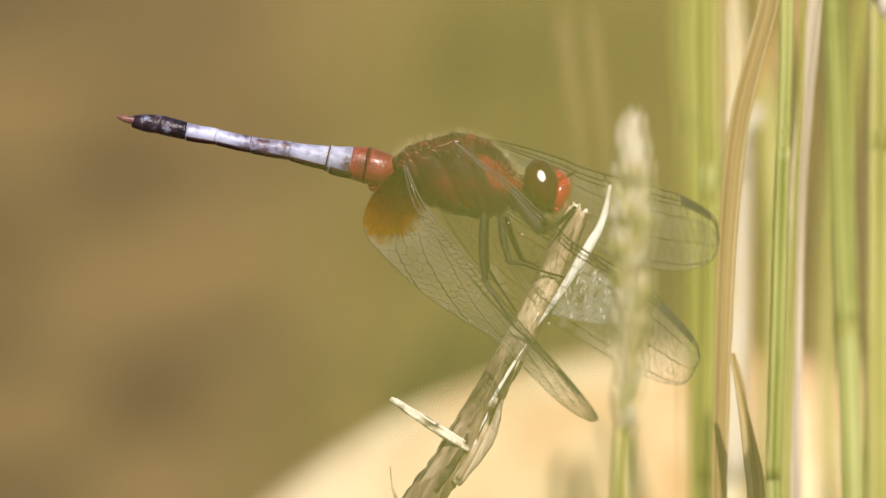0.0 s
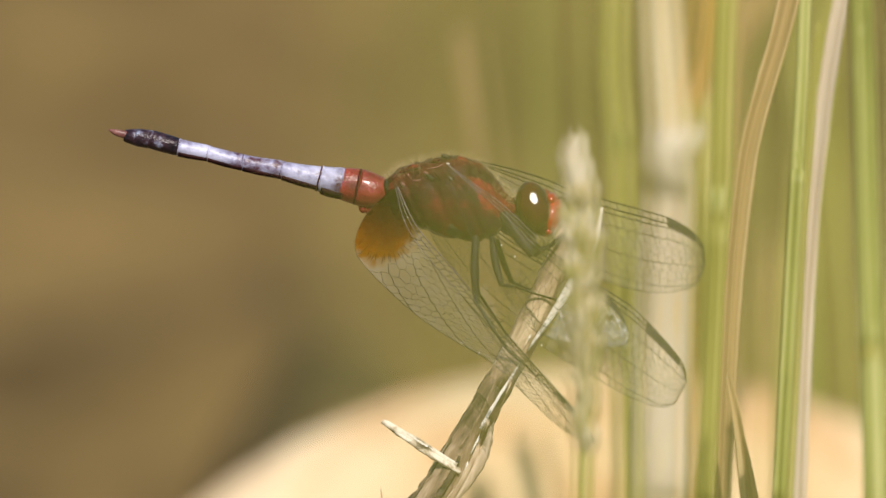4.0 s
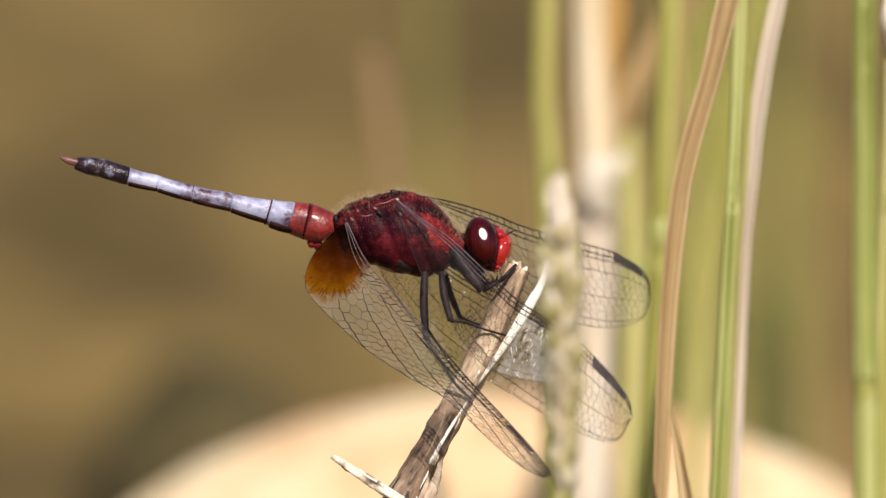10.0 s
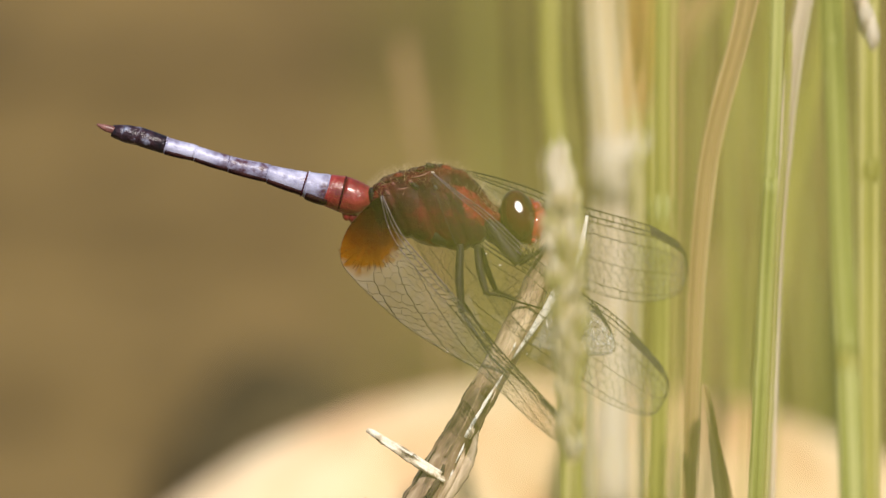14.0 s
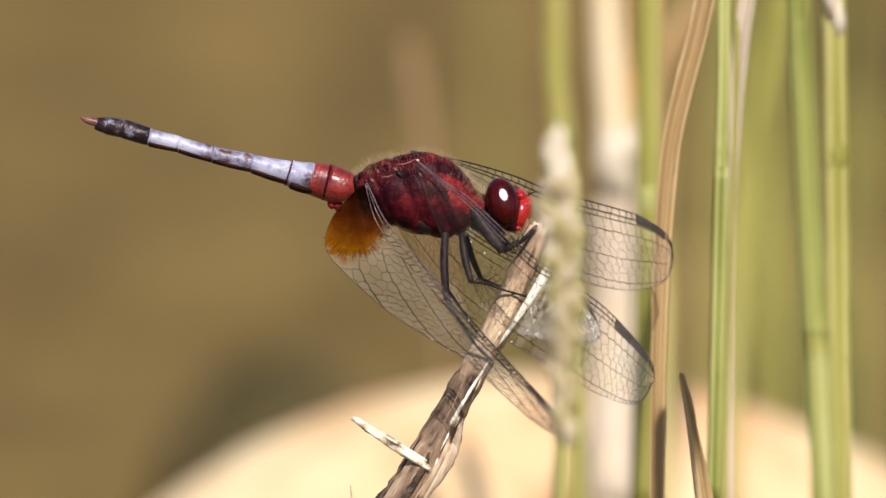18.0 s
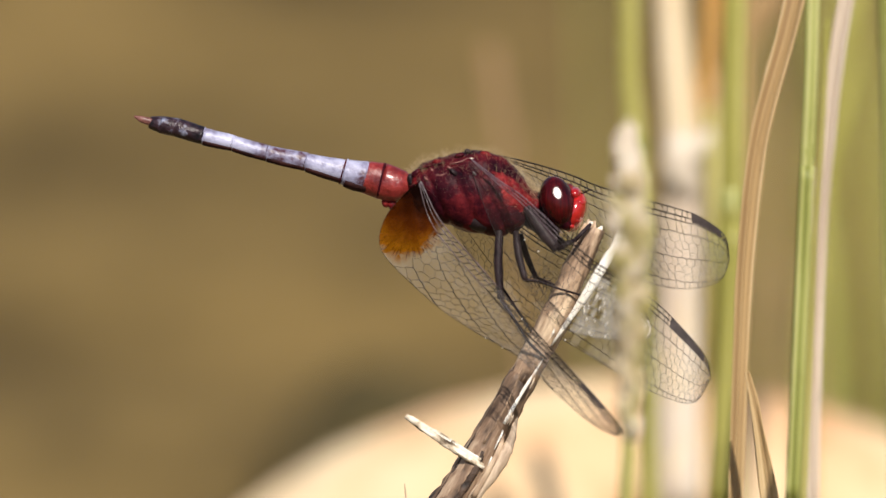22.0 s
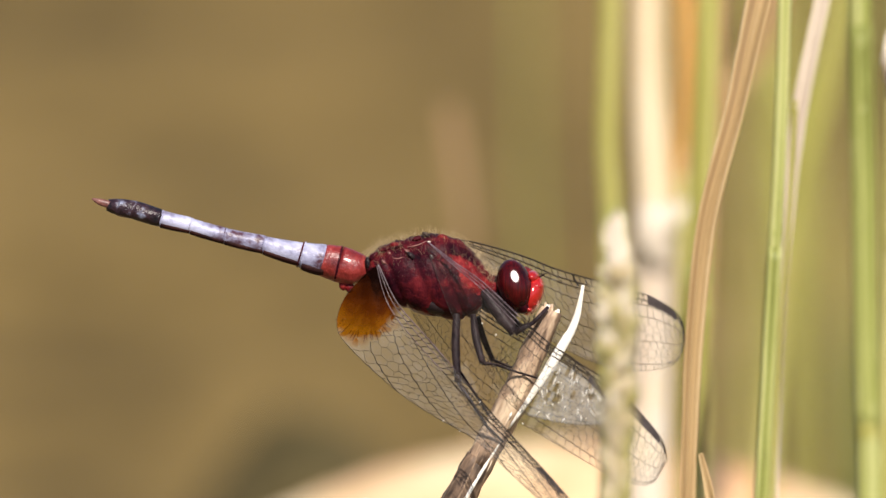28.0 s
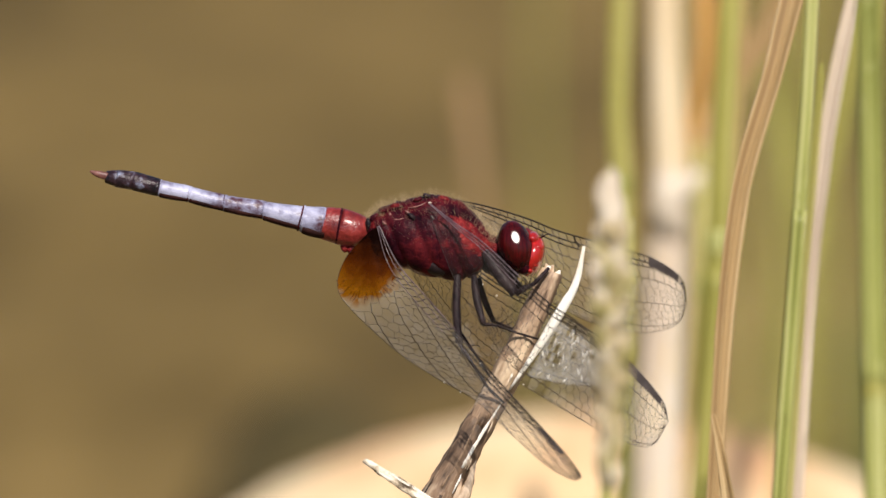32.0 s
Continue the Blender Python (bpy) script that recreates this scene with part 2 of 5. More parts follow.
def amber_material():
    """Pigment in the wing's base, gold towards its rim; brown next to the body paints in its shade."""
    m = membrane_material("amber_wing_base", (0.30, 0.11, 0.003), 0.5)
    m.node_tree.nodes["Principled BSDF"].inputs["Specular IOR Level"].default_value = 0.08
    nt = m.node_tree
    tc = nt.nodes.new("ShaderNodeTexCoord")
    ln = nt.nodes.new("ShaderNodeVectorMath")
    ln.operation = "LENGTH"
    sc = nt.nodes.new("ShaderNodeMath")
    sc.operation = "MULTIPLY_ADD"
    sc.inputs[1].default_value = 200.0
    n = tex(nt, 1200, 3)
    off = nt.nodes.new("ShaderNodeMath")
    off.operation = "MULTIPLY_ADD"
    off.inputs[1].default_value, off.inputs[2].default_value = 0.3, -0.15
    nt.links.new(n, off.inputs[0])
    nt.links.new(tc.outputs["Object"], ln.inputs[0])
    nt.links.new(ln.outputs["Value"], sc.inputs[0])
    nt.links.new(off.outputs[0], sc.inputs[2])
    b, t = nt.nodes["Principled BSDF"], [q for q in nt.nodes if q.type == "BSDF_TRANSPARENT"][0]
    # the dark first stops put the body's shade into the pigment colour
    nt.links.new(ramp(nt, sc.outputs[0], [(0.26, (0.012, 0.003, 0.001)), (0.60, (0.075, 0.016, 0.001)), (0.92, (0.25, 0.085, 0.003))]), b.inputs["Base Color"])
    nt.links.new(ramp(nt, sc.outputs[0], [(0.18, (0.05, 0.008, 0.002)), (0.46, (0.15, 0.034, 0.002)), (0.72, (0.40, 0.125, 0.004)), (0.93, (0.78, 0.42, 0.02))]), t.inputs[0])
    # fading cell by cell towards the rim
    far = nt.nodes.new("ShaderNodeVectorMath")
    far.operation = "DISTANCE"
    far.inputs[1].default_value = (-0.0011, 0, -0.0022)
    nt.links.new(tc.outputs["Object"], far.inputs[0])
    vo = nt.nodes.new("ShaderNodeTexVoronoi")
    vo.inputs["Scale"].default_value = 2600
    nt.links.new(tc.outputs["Object"], vo.inputs["Vector"])
    sep = nt.nodes.new("ShaderNodeSeparateColor")
    nt.links.new(vo.outputs["Color"], sep.inputs[0])
    rim = nt.nodes.new("ShaderNodeMath")
    rim.operation = "MULTIPLY_ADD"
    rim.inputs[1].default_value = 0.00055
    nt.links.new(sep.outputs[0], rim.inputs[0])
    nt.links.new(far.outputs["Value"], rim.inputs[2])
    up = nt.nodes.new("ShaderNodeMath")
    up.operation = "MULTIPLY"
    up.inputs[1].default_value = 250.0
    nt.links.new(rim.outputs[0], up.inputs[0])
    edge = ramp(nt, up.outputs[0], [(0.68, (0, 0, 0)), (0.86, (1, 1, 1))])
    clear = nt.nodes.new("ShaderNodeBsdfTransparent")
    clear.inputs[0].default_value = (0.94, 0.90, 0.82, 1)
    thin = nt.nodes.new("ShaderNodeBsdfDiffuse")
    thin.inputs[0].default_value = (0.80, 0.76, 0.69, 1)
    plain = nt.nodes.new("ShaderNodeMixShader")
    plain.inputs[0].default_value = 0.885
    nt.links.new(thin.outputs[0], plain.inputs[1])
    nt.links.new(clear.outputs[0], plain.inputs[2])
    last = nt.nodes.new("ShaderNodeMixShader")
    was = nt.nodes["Material Output"].inputs[0].links[0].from_socket
    nt.links.new(edge, last.inputs[0])
    nt.links.new(was, last.inputs[1])
    nt.links.new(plain.outputs[0], last.inputs[2])
    nt.links.new(last.outputs[0], nt.nodes["Material Output"].inputs[0])
    return m


AMBER = amber_material()


# ---- building helpers ----
MM = 0.001


def link(name, bm, material, parent=None, smooth=True):
    me = bpy.data.meshes.new(name)
    bmesh.ops.recalc_face_normals(bm, faces=bm.faces)
    bm.to_mesh(me)
    bm.free()
    for p in me.polygons:
        p.use_smooth = smooth
    me.materials.append(material)
    ob = new(name, me)
    ob.parent = parent
    return ob


def part(name, bm, material, parent, label="", smooth=True):
    ob = link(name, bm, material, parent, smooth)
    return tagged(ob, label=label)


def spline(pts, n):
    """n points along a smooth curve through pts (tuples of any length)."""
    p = [np.array(q, float) for q in pts]
    p = [2 * p[0] - p[1]] + p + [2 * p[-1] - p[-2]]
    out = []
    for i in range(n):
        u = i / (n - 1) * (len(p) - 3)
        k = min(int(u), len(p) - 4)
        f = u - k
        a, b, c, d = p[k:k + 4]
        out.append(0.5 * (2 * b + (c - a) * f + (2 * a - 5 * b + 4 * c - d) * f * f + (3 * b - a - 3 * c + d) * f ** 3))
    return out


def skin(bm, rings, pts, uv):
    """Quads between rings; uv runs once round and then along, in metres."""
    lay = bm.loops.layers.uv.verify() if uv else None
    n, run = len(rings[0]), 0.0
    for i, (a, b) in enumerate(zip(rings, rings[1:])):
        step = (Vector(pts[i + 1]) - Vector(pts[i])).length
        for k in range(n):
            f = bm.faces.new((a[k], a[(k + 1) % n], b[(k + 1) % n], b[k]))
            if uv:
                for lp, q in zip(f.loops, ((k / n, run), ((k + 1) / n, run), ((k + 1) / n, run + step), (k / n, run + step))):
                    lp[lay].uv = q
        run += step


def blade(bm, pts, w, fold=40.0, thick=0.06, twist=25.0, seed=0):
    """A folded leaf: two halves that rise from the middle line towards the viewer, slowly turning along the way."""
    rings, m = [], 4
    for i, p in enumerate(pts):
        t = (pts[min(i + 1, len(pts) - 1)] - pts[max(i - 1, 0)]).normalized()
        u = Vector((0, 1, 0))
        u = (u - t * u.dot(t)).normalized()
        turn = Matrix.Rotation(radians(twist * math.sin(i * .16 + seed * 2.3)), 3, t)
        u = turn @ u
        v = t.cross(u)
        fd = radians(fold * (1 + .35 * math.sin(i * .23 + seed)))
        side = [(s / m, 1 + .10 * noise.noise(Vector((i * .5, s, seed * 7)))) for s in range(-m, m + 1)]
        ring = [p + (v * s * math.cos(fd) - u * abs(s) * math.sin(fd)) * w[i] * g for s, g in side]
        back = [q + u * w[i] * thick * 2 for q in ring[::-1]]
        rings.append([bm.verts.new(q) for q in ring + back])
    skin(bm, rings, pts, True)
    bm.faces.new(rings[0][::-1])
    bm.faces.new(rings[-1])
    return bm


def tube(bm, pts, radii, n=8, flat=1.0, wobble=0.0, across=Vector((0, 1, 0)), cap=True, uv=False):
    """A tapered tube along pts; flat squeezes it along the direction across."""
    rings = []
    for i, p in enumerate(pts):
        p = Vector(p)
        t = (Vector(pts[min(i + 1, len(pts) - 1)]) - Vector(pts[max(i - 1, 0)])).normalized()
        u = across - t * across.dot(t)
        u = u.normalized() if u.length > 1e-6 else t.orthogonal().normalized()
        v = t.cross(u)
        r = radii[i] if hasattr(radii, "__len__") else radii
        ru, rv = (r if isinstance(r, tuple) else (r * flat, r))
        ring = []
        for k in range(n):
            a = 2 * math.pi * k / n
            w = 1 + wobble * (noise.noise(p * 900 + Vector((math.cos(a), math.sin(a), i)) * 1.7))
            ring.append(bm.verts.new(p + u * math.cos(a) * ru * w + v * math.sin(a) * rv * w))
        rings.append(ring)
    skin(bm, rings, pts, uv)
    if cap:
        bm.faces.new(rings[0][::-1])
        bm.faces.new(rings[-1])
    return bm


def ball(bm, c, r, rot=None, seg=24, rings=16):
    m = Matrix.Translation(Vector(c)) @ (rot or Matrix()) @ Matrix.Diagonal((*r, 1))
    bmesh.ops.create_uvsphere(bm, u_segments=seg, v_segments=rings, radius=1.0, matrix=m)
    return bm


# ---- ground, water's edge and stone ----
GROUND = 0.13


def bank(x, y):
    """Height of the mud: a low bank that falls away under the water along an uneven shore."""
    shore = 0.31 + 0.06 * noise.noise(Vector((x * 1.6, 3, 0))) + 0.05 * noise.noise(Vector((x * 5, 7, 0)))
    f = min(1, max(0, (y - shore + 0.09) / 0.2))
    f = f * f * (3 - 2 * f)
    near = abs(x) < 3 and -3 < y < 3
    return GROUND + 0.012 - 0.06 * f + (0.010 * noise.noise(Vector((x * 4, y * 4, 0))) + 0.004 * noise.noise(Vector((x * 17, y * 17, 0))) if near else 0)


def ground():
    bm = bmesh.new()
    xs = [-400, -60, -12, -4] + [i * 0.05 for i in range(-44, 45)] + [4, 12, 60, 400]
    ys = [-400, -60, -12, -4] + [i * 0.05 for i in range(-40, 31)] + [2, 3, 8, 14, 60, 400]
    g = [[bm.verts.new((x, y, bank(x, y))) for x in xs] for y in ys]
    for a, b in zip(g, g[1:]):
        for i in range(len(xs) - 1):
            bm.faces.new((a[i], a[i + 1], b[i + 1], b[i]))
    return tagged(link("ground", bm, MUD), "wet brown mud bank at the edge of shallow water", "ground", kind="structure")


ground()


def water():
    bm = bmesh.new()
    xs = [-300, -20, -6] + [-3 + i * 0.05 for i in range(93)] + [4, 20, 300]
    ys = [0.10, 0.2] + [0.3 + i * 0.02 for i in range(71)] + [2.5, 4, 20, 300]
    wave = lambda x, y: 0.0025 * noise.noise(Vector((x * 14, y * 8, 0))) + 0.0010 * math.sin(y * 90 + 3 * noise.noise(Vector((x * 9, y * 4, 3))))
    g = [[bm.verts.new((x, y, wave(x, y) if abs(x) < 3.1 and y < 2.1 else 0)) for x in xs] for y in ys]
    for a, b in zip(g, g[1:]):
        for i in range(len(xs) - 1):
            bm.faces.new((a[i], a[i + 1], b[i + 1], b[i]))
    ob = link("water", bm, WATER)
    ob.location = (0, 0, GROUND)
    return tagged(ob, "shallow muddy brown water with ripples and drifting painted reflections", "water", kind="structure")


pool = water()


def boulder():
    bm = bmesh.new()
    bmesh.ops.create_icosphere(bm, subdivisions=5, radius=1.0)
    for v in bm.verts:
        d = v.co.normalized()
        s = 1 + 0.02 * noise.noise(d * 1.5) * (1 - max(0, d.z)) + 0.006 * noise.noise(d * 7)
        v.co = Vector((d.x * 0.069, d.y * 0.030, d.z * 0.105)) * s
        v.co.z = max(v.co.z, -0.012)
    ob = link("boulder", bm, STONE)
    ob.matrix_world = pose(0.0081, 0.1696, 0.0998, 0, 0, 0)
    return tagged(ob, "rounded pale sandy boulder in full sun on mud", "boulder")


boulder()


def dark_stone(x, y, r, turn):
    """An added dark lump behind the boulder's shoulder; stands in for dark water reflections."""
    bm = bmesh.new()
    bmesh.ops.create_icosphere(bm, subdivisions=5, radius=1.0)
    for v in bm.verts:
        d = v.co.normalized()
        v.co = Vector((d.x * r[0], d.y * r[1], d.z * r[2])) * (1 + 0.07 * noise.noise(d * 1.7) + .02 * noise.noise(d * 6))
        v.co.z = max(v.co.z, -r[2] * .85)
    ob = link("dark_stone", bm, REFLECTION)
    ob.matrix_world = pose(x, y, GROUND + r[2] * .8, 0, 0, turn)
    tagged(ob, "added dark lump behind a pale boulder, standing in for a water reflection", "stone")


dark_stone(-0.0140, 0.341, (0.0105, 0.020, 0.0222), 10)

# ---- the perch: a broken dry stalk ----
def st(x, z, y=0.0):
    """A point of the stage, in millimetres to the right of, above and behind the middle of the focus plane."""
    return STAGE @ Vector((x * MM, y * MM, z * MM))


def perch():
    root = new("broken_stalk")
    path = [(-3.45, -17.93), (-1.75, -15.44), (-0.12, -12.63), (1.98, -8.93), (3.80, -5.59), (5.27, -2.30), (6.74, 1.07)]
    low, nxt = st(*path[0]), st(*path[1])
    knee = low + (low - nxt).normalized() * 0.05
    foot = Vector((knee.x - 0.005, knee.y + 0.01, GROUND - 0.01))
    root.matrix_world = Matrix.Translation(foot)
    back = root.matrix_world.inverted()
    pts = [foot * (1 - f) ** 2 + knee * 2 * f * (1 - f) + low * f * f for f in (0, .15, .3, .45, .6, .75, .9)]
    pts = [back @ Vector(p) for p in pts + spline([st(*p) for p in path], 50)]
    n = len(pts)
    rad = [(1.27 - 0.50 * i / n) * (1 + 0.10 * math.exp(-((i - 0.72 * n) / 2.5) ** 2)) * MM for i in range(n)]
    bm = bmesh.new()
    tube(bm, pts[:33], rad[:33], 14, 0.9, 0.16)
    part("stalk", bm, CRUST, root, "dark brown bark")
    bm = bmesh.new()
    tube(bm, pts[31:], [r * (1.0 if k > 2 else .96) for k, r in enumerate(rad[31:])], 14, 0.9, 0.16)
    part("stalk", bm, BARK, root, "bare light brown upper end")

    def sliver(name, pts, w, mat, label="", rough=0.2):
        bm = bmesh.new()
        q = [back @ Vector(p) for p in spline([st(*p) for p in pts], 16)]
        tube(bm, q, [float(np.interp(i / 15, np.linspace(0, 1, len(w)), w)) * MM for i in range(16)], 9, 0.45, rough)
        part(name, bm, mat, root, label)

    sliver("peeled_strip", [(3.93, -6.70, -0.9), (5.70, -4.11, -1.3), (7.19, -1.70, -1.3), (8.30, 0.33, -1.2), (8.81, 2.70, -1.1)], (0.06, 0.26, 0.35, 0.25, 0.10), WHITE, "white peeled strip of bare wood")
    for off, w, e in ((0, (.20, .30, .34, .27, .17), 1.0), (.42, (.20, .24, .20, .12, .03), .86), (-.26, (.12, .12, .08, .03), .62), (.55, (.14, .10, .03), .42)):
        line = [(-0.75 - 4.85 * e * f + off * .45, -14.25 + 2.95 * e * f - off * .8 - .25 * f * (1 - f), -1.0 - .5 * f) for f in (0, .3, .6, .85, 1)]
        sliver("splinter", line, w, SPLIT if off >= 0 else WHITE, "pale frayed splinter" if not off else "", .30)
    sliver("bark_flap", [(-1.19, -16.63, -0.9), (-0.22, -14.96, -1.1), (0.52, -13.48, -0.9), (0.81, -12.48, -0.5)], (0.20, 0.14), BARK, "loose brown flap of bark")
    sliver("bark_flap", [(1.70, -11.0, -.35), (1.35, -12.6, -.55), (.95, -13.7, -.75), (.05, -15.1, -.8), (-1.35, -16.9, -.7)], (.08, .26, .42, .44, .36), PEEL, "pale bulging flap of bark", .25)
    sliver("dark_bark", [(-0.55, -13.6, -.95), (-0.9, -14.6, -1.0), (-1.75, -16.0, -1.0), (-2.7, -17.4, -.9)], (.10, .22, .26, .22), DARK, "", .3)
    sliver("bark_flap", [(0.81, -11.81, -0.8), (2.00, -9.78, -0.8), (3.04, -8.11, -0.7), (3.93, -6.33, -0.6)], (0.14, 0.07), WHITE)
    sliver("bark_flap", [(-0.52, -13.11, -0.9), (0.81, -10.89, -1.0), (2.07, -8.11, -0.9)], (0.10, 0.04), BARK)
    sliver("bark_flap", [(3.93, -5.33, -0.8), (4.96, -3.11, -0.8), (5.78, -1.07, -0.7)], (0.12, 0.05), BARK)
    sliver("thorn", [(-5.33, -17.93, 0.4), (-5.56, -17.00, 0.3), (-5.70, -15.74, 0.2)], (0.12, 0.03), BARK)
    sliver("dark_bark", [(-4.25, -17.93, -.5), (-2.40, -14.96, -.55), (-0.62, -12.00, -.5), (1.42, -8.30, -.4), (2.62, -6.07, -.2)], (.26, .22, .16, .08, .03), DARK, "strip of dark bark", .3)
    rnd = random.Random(8)
    for k in range(12):
        f = rnd.uniform(0, 1)
        x, z = 4.48 * f - 0.33 * (1 - f), -5.52 * f - 15.15 * (1 - f)
        n = rnd.uniform(.25, .8)
        o = rnd.uniform(-.45, .12)
        sliver("bark_fleck", [(x + o, z + o * .5, -.85), (x + o + n * .32, z + o * .5 + n * .7, -1.0), (x + o + n * .5, z + o * .5 + n * 1.2, -.9)], (.02, rnd.uniform(.04, .09), .02), WHITE if k % 3 == 0 else PEEL)
    for k in range(9):
        dx, dy = rnd.uniform(-13, 13), rnd.uniform(-.45, .45)
        px, pz, x0, z0 = dx / 27, dx / 27 * .42, 6.59, 0.78
        sliver("broken_end", [(x0 + px, z0 - .4 - pz, dy), (x0 + px + .1, z0 + .2 - pz, dy), (x0 + px + .18, z0 + rnd.uniform(.3, .75) - pz, dy)], (0.22, 0.08), WHITE if k % 3 else BARK)
    return tagged(root, "broken dry brown stalk with peeling white strips", "stalk")


perch()

# ---- the dragonfly ----
OX, OZ = (5.41, -3.30)


def at(x, z, y=0.0):
    return Vector(((x - OX) * MM, y * MM, (z - OZ) * MM))


fly = new("dragonfly")
fly.matrix_world = STAGE @ Matrix.Translation((OX * MM, 0, OZ * MM))
tagged(fly, "red dragonfly with pale blue abdomen perched on a dry stalk", "dragonfly")


# x, top, bottom, half width
THORAX = [(-5.45, 4.5, 3.4, .7), (-4.8, 5.1, 2.9, 1.3), (-4.16, 5.46, 2.36, 1.7), (-2.9, 5.8, 1.35, 2.1), (-1.3, 6.1, .85, 2.3), (.29, 5.7, .55, 2.2),
          (1.3, 4.95, .5, 1.9), (2.0, 4.15, .95, 1.5), (2.6, 3.5, 1.5, 1.0), (3.2, 3.2, 2.0, .7)]


def body():
    """The thorax, lofted and split along its seams into plates."""
    K, J = 64, 60
    s = spline(THORAX, K)
    grid, where = {}, {}
    for k, (x, t, b, w) in enumerate(s):
        for j in range(J):
            a = 2 * math.pi * j / J
            c, si = math.cos(a), math.sin(a)
            p = Vector((x + 0.12 * si * (t - b) / 2, w * c * (1 - .10 * max(0, si)), (t + b) / 2 + (t - b) / 2 * si))
            q = (p.x + .46 * (p.z - 3)) / 1.75
            ridge = .62 + .10 * math.sin(x * 1.3)
            groove = 0.0
            if si < ridge:
                groove = .17 * math.exp(-((q - round(q)) / .07) ** 2) - .10 * math.cos((q - math.floor(q) - .5) * 2.5)
            groove += .16 * math.exp(-((si - ridge) / .10) ** 2)
            lump = .07 * noise.noise(p * 1.1) + .03 * noise.noise(p * 2.7) + .022 * noise.noise(p * 7)
            if si >= ridge:
                lump += .11 * noise.noise(Vector((p.x * 2.2, p.y * 1.5, 4))) + .05 * noise.noise(p * 5)
            p += Vector((0, c, si)) * (lump - groove)
            grid[k, j] = at(p.x, p.z, p.y)
            where[k, j] = (0 if si >= ridge else 1 + int(math.floor(q + .5)) + 10 * (c > 0) + 20 * (si < -.12 + .12 * math.sin(x * 2.1)))
    regions = {}
    for k in range(K - 1):
        for j in range(J):
            regions.setdefault(where[k, j], []).append((k, j))
    first = None
    for r in sorted(regions):
        bm = bmesh.new()
        vs = {}
        for k, j in regions[r]:
            quad = [(k, j), (k, (j + 1) % J), (k + 1, (j + 1) % J), (k + 1, j)]
            bm.faces.new([vs.setdefault(e, None) or vs.update({e: bm.verts.new(grid[e])}) or vs[e] for e in quad])
        if first is None:
            first = part("thorax", bm, RED, fly, "hairy dark red thorax")
        else:
            front = r % 10 in (2, 3) and r < 20
            part("side_plate", bm, RED if front else MAROON, first, "dark maroon side plate")
    return first


thorax = body()


def flank(x, z, out=.05):
    """The depth of the thorax's skin at a point of its near side."""
    _, top, low, w = min(spline(THORAX, 90), key=lambda q: abs(q[0] - x))
    si = max(-.95, min(.95, (z - (top + low) / 2) / ((top - low) / 2)))
    return w * math.sqrt(1 - si * si) * (1 - .1 * max(0, si)) + out


# knobs and ridges of the wing hinges
# the black knob at (-2.46, 4.64) paints in the shade of a hollow
KNOBS = [(-1.47, 6.0, .20, 20, BLACK), (-1.29, 5.54, .075, 0, HUSK), (-2.70, 4.89, .14, 30, PINK), (-3.88, 4.76, .10, 70, PINK), (-4.25, 4.21, .13, 40, PINK), (-2.46, 4.64, .21, 40, BLACK),
         (-1.10, 4.55, .12, 60, STIGMA), (-4.93, 4.58, .25, -40, MAROON), (-5.3, 4.15, .26, 80, BLACK), (-3.57, 5.32, .24, -10, RED), (-.36, 5.80, .26, 15, RED), (-2.1, 5.75, .2, -15, MAROON)]
RIDGES = [((-2.70, 5.20), (-2.03, 5.32), (-1.35, 5.63), .042, PINK), ((-3.82, 4.46), (-3.32, 4.43), (-2.89, 4.56), .05, PINK), ((-3.01, 4.33), (-3.26, 3.84), (-3.26, 3.22), .03, PINK),
          ((-4.6, 4.9), (-3.9, 5.1), (-3.0, 5.35), .09, MAROON), ((-2.2, 5.0), (-1.5, 4.3), (-.9, 3.6), .07, MAROON)]
for side in (-1, 1):
    for x, z, r, lean, m in KNOBS:
        bm = ball(bmesh.new(), at(x, z, side * flank(x, z)), (r * 1.6 * MM, r * MM, r * .8 * MM), Matrix.Rotation(radians(lean), 4, "Y"), 12, 8)
        for v in bm.verts:
            v.co += Vector((noise.noise(v.co * 4000), 0, noise.noise(v.co * 4000 + Vector((9, 0, 0))))) * r * .3 * MM
        part("wing_base", bm, m, thorax, "ridged wing hinge")
    for a, b, c, r, m in RIDGES:
        q = spline([a, b, c], 9)
        bm = bmesh.new()
        tube(bm, [at(x, z, side * flank(x, z, .02)) for x, z in q], [r * (.5, .8, 1, 1, .9, 1, .9, .7, .3)[i] * MM for i in range(9)], 7)
        part("hinge_ridge", bm, m, thorax, "raised hinge ridge")
# dark under side
bm = bmesh.new()
ball(bm, at(-4.1, 2.85), (1.05 * MM, 1.2 * MM, 1.0 * MM), seg=16, rings=10)
ball(bm, at(-1.0, 1.5), (2.3 * MM, 1.6 * MM, .8 * MM), Matrix.Rotation(radians(12), 4, "Y"), seg=16, rings=10)
part("belly", bm, BLACK, thorax, "blackish under side")


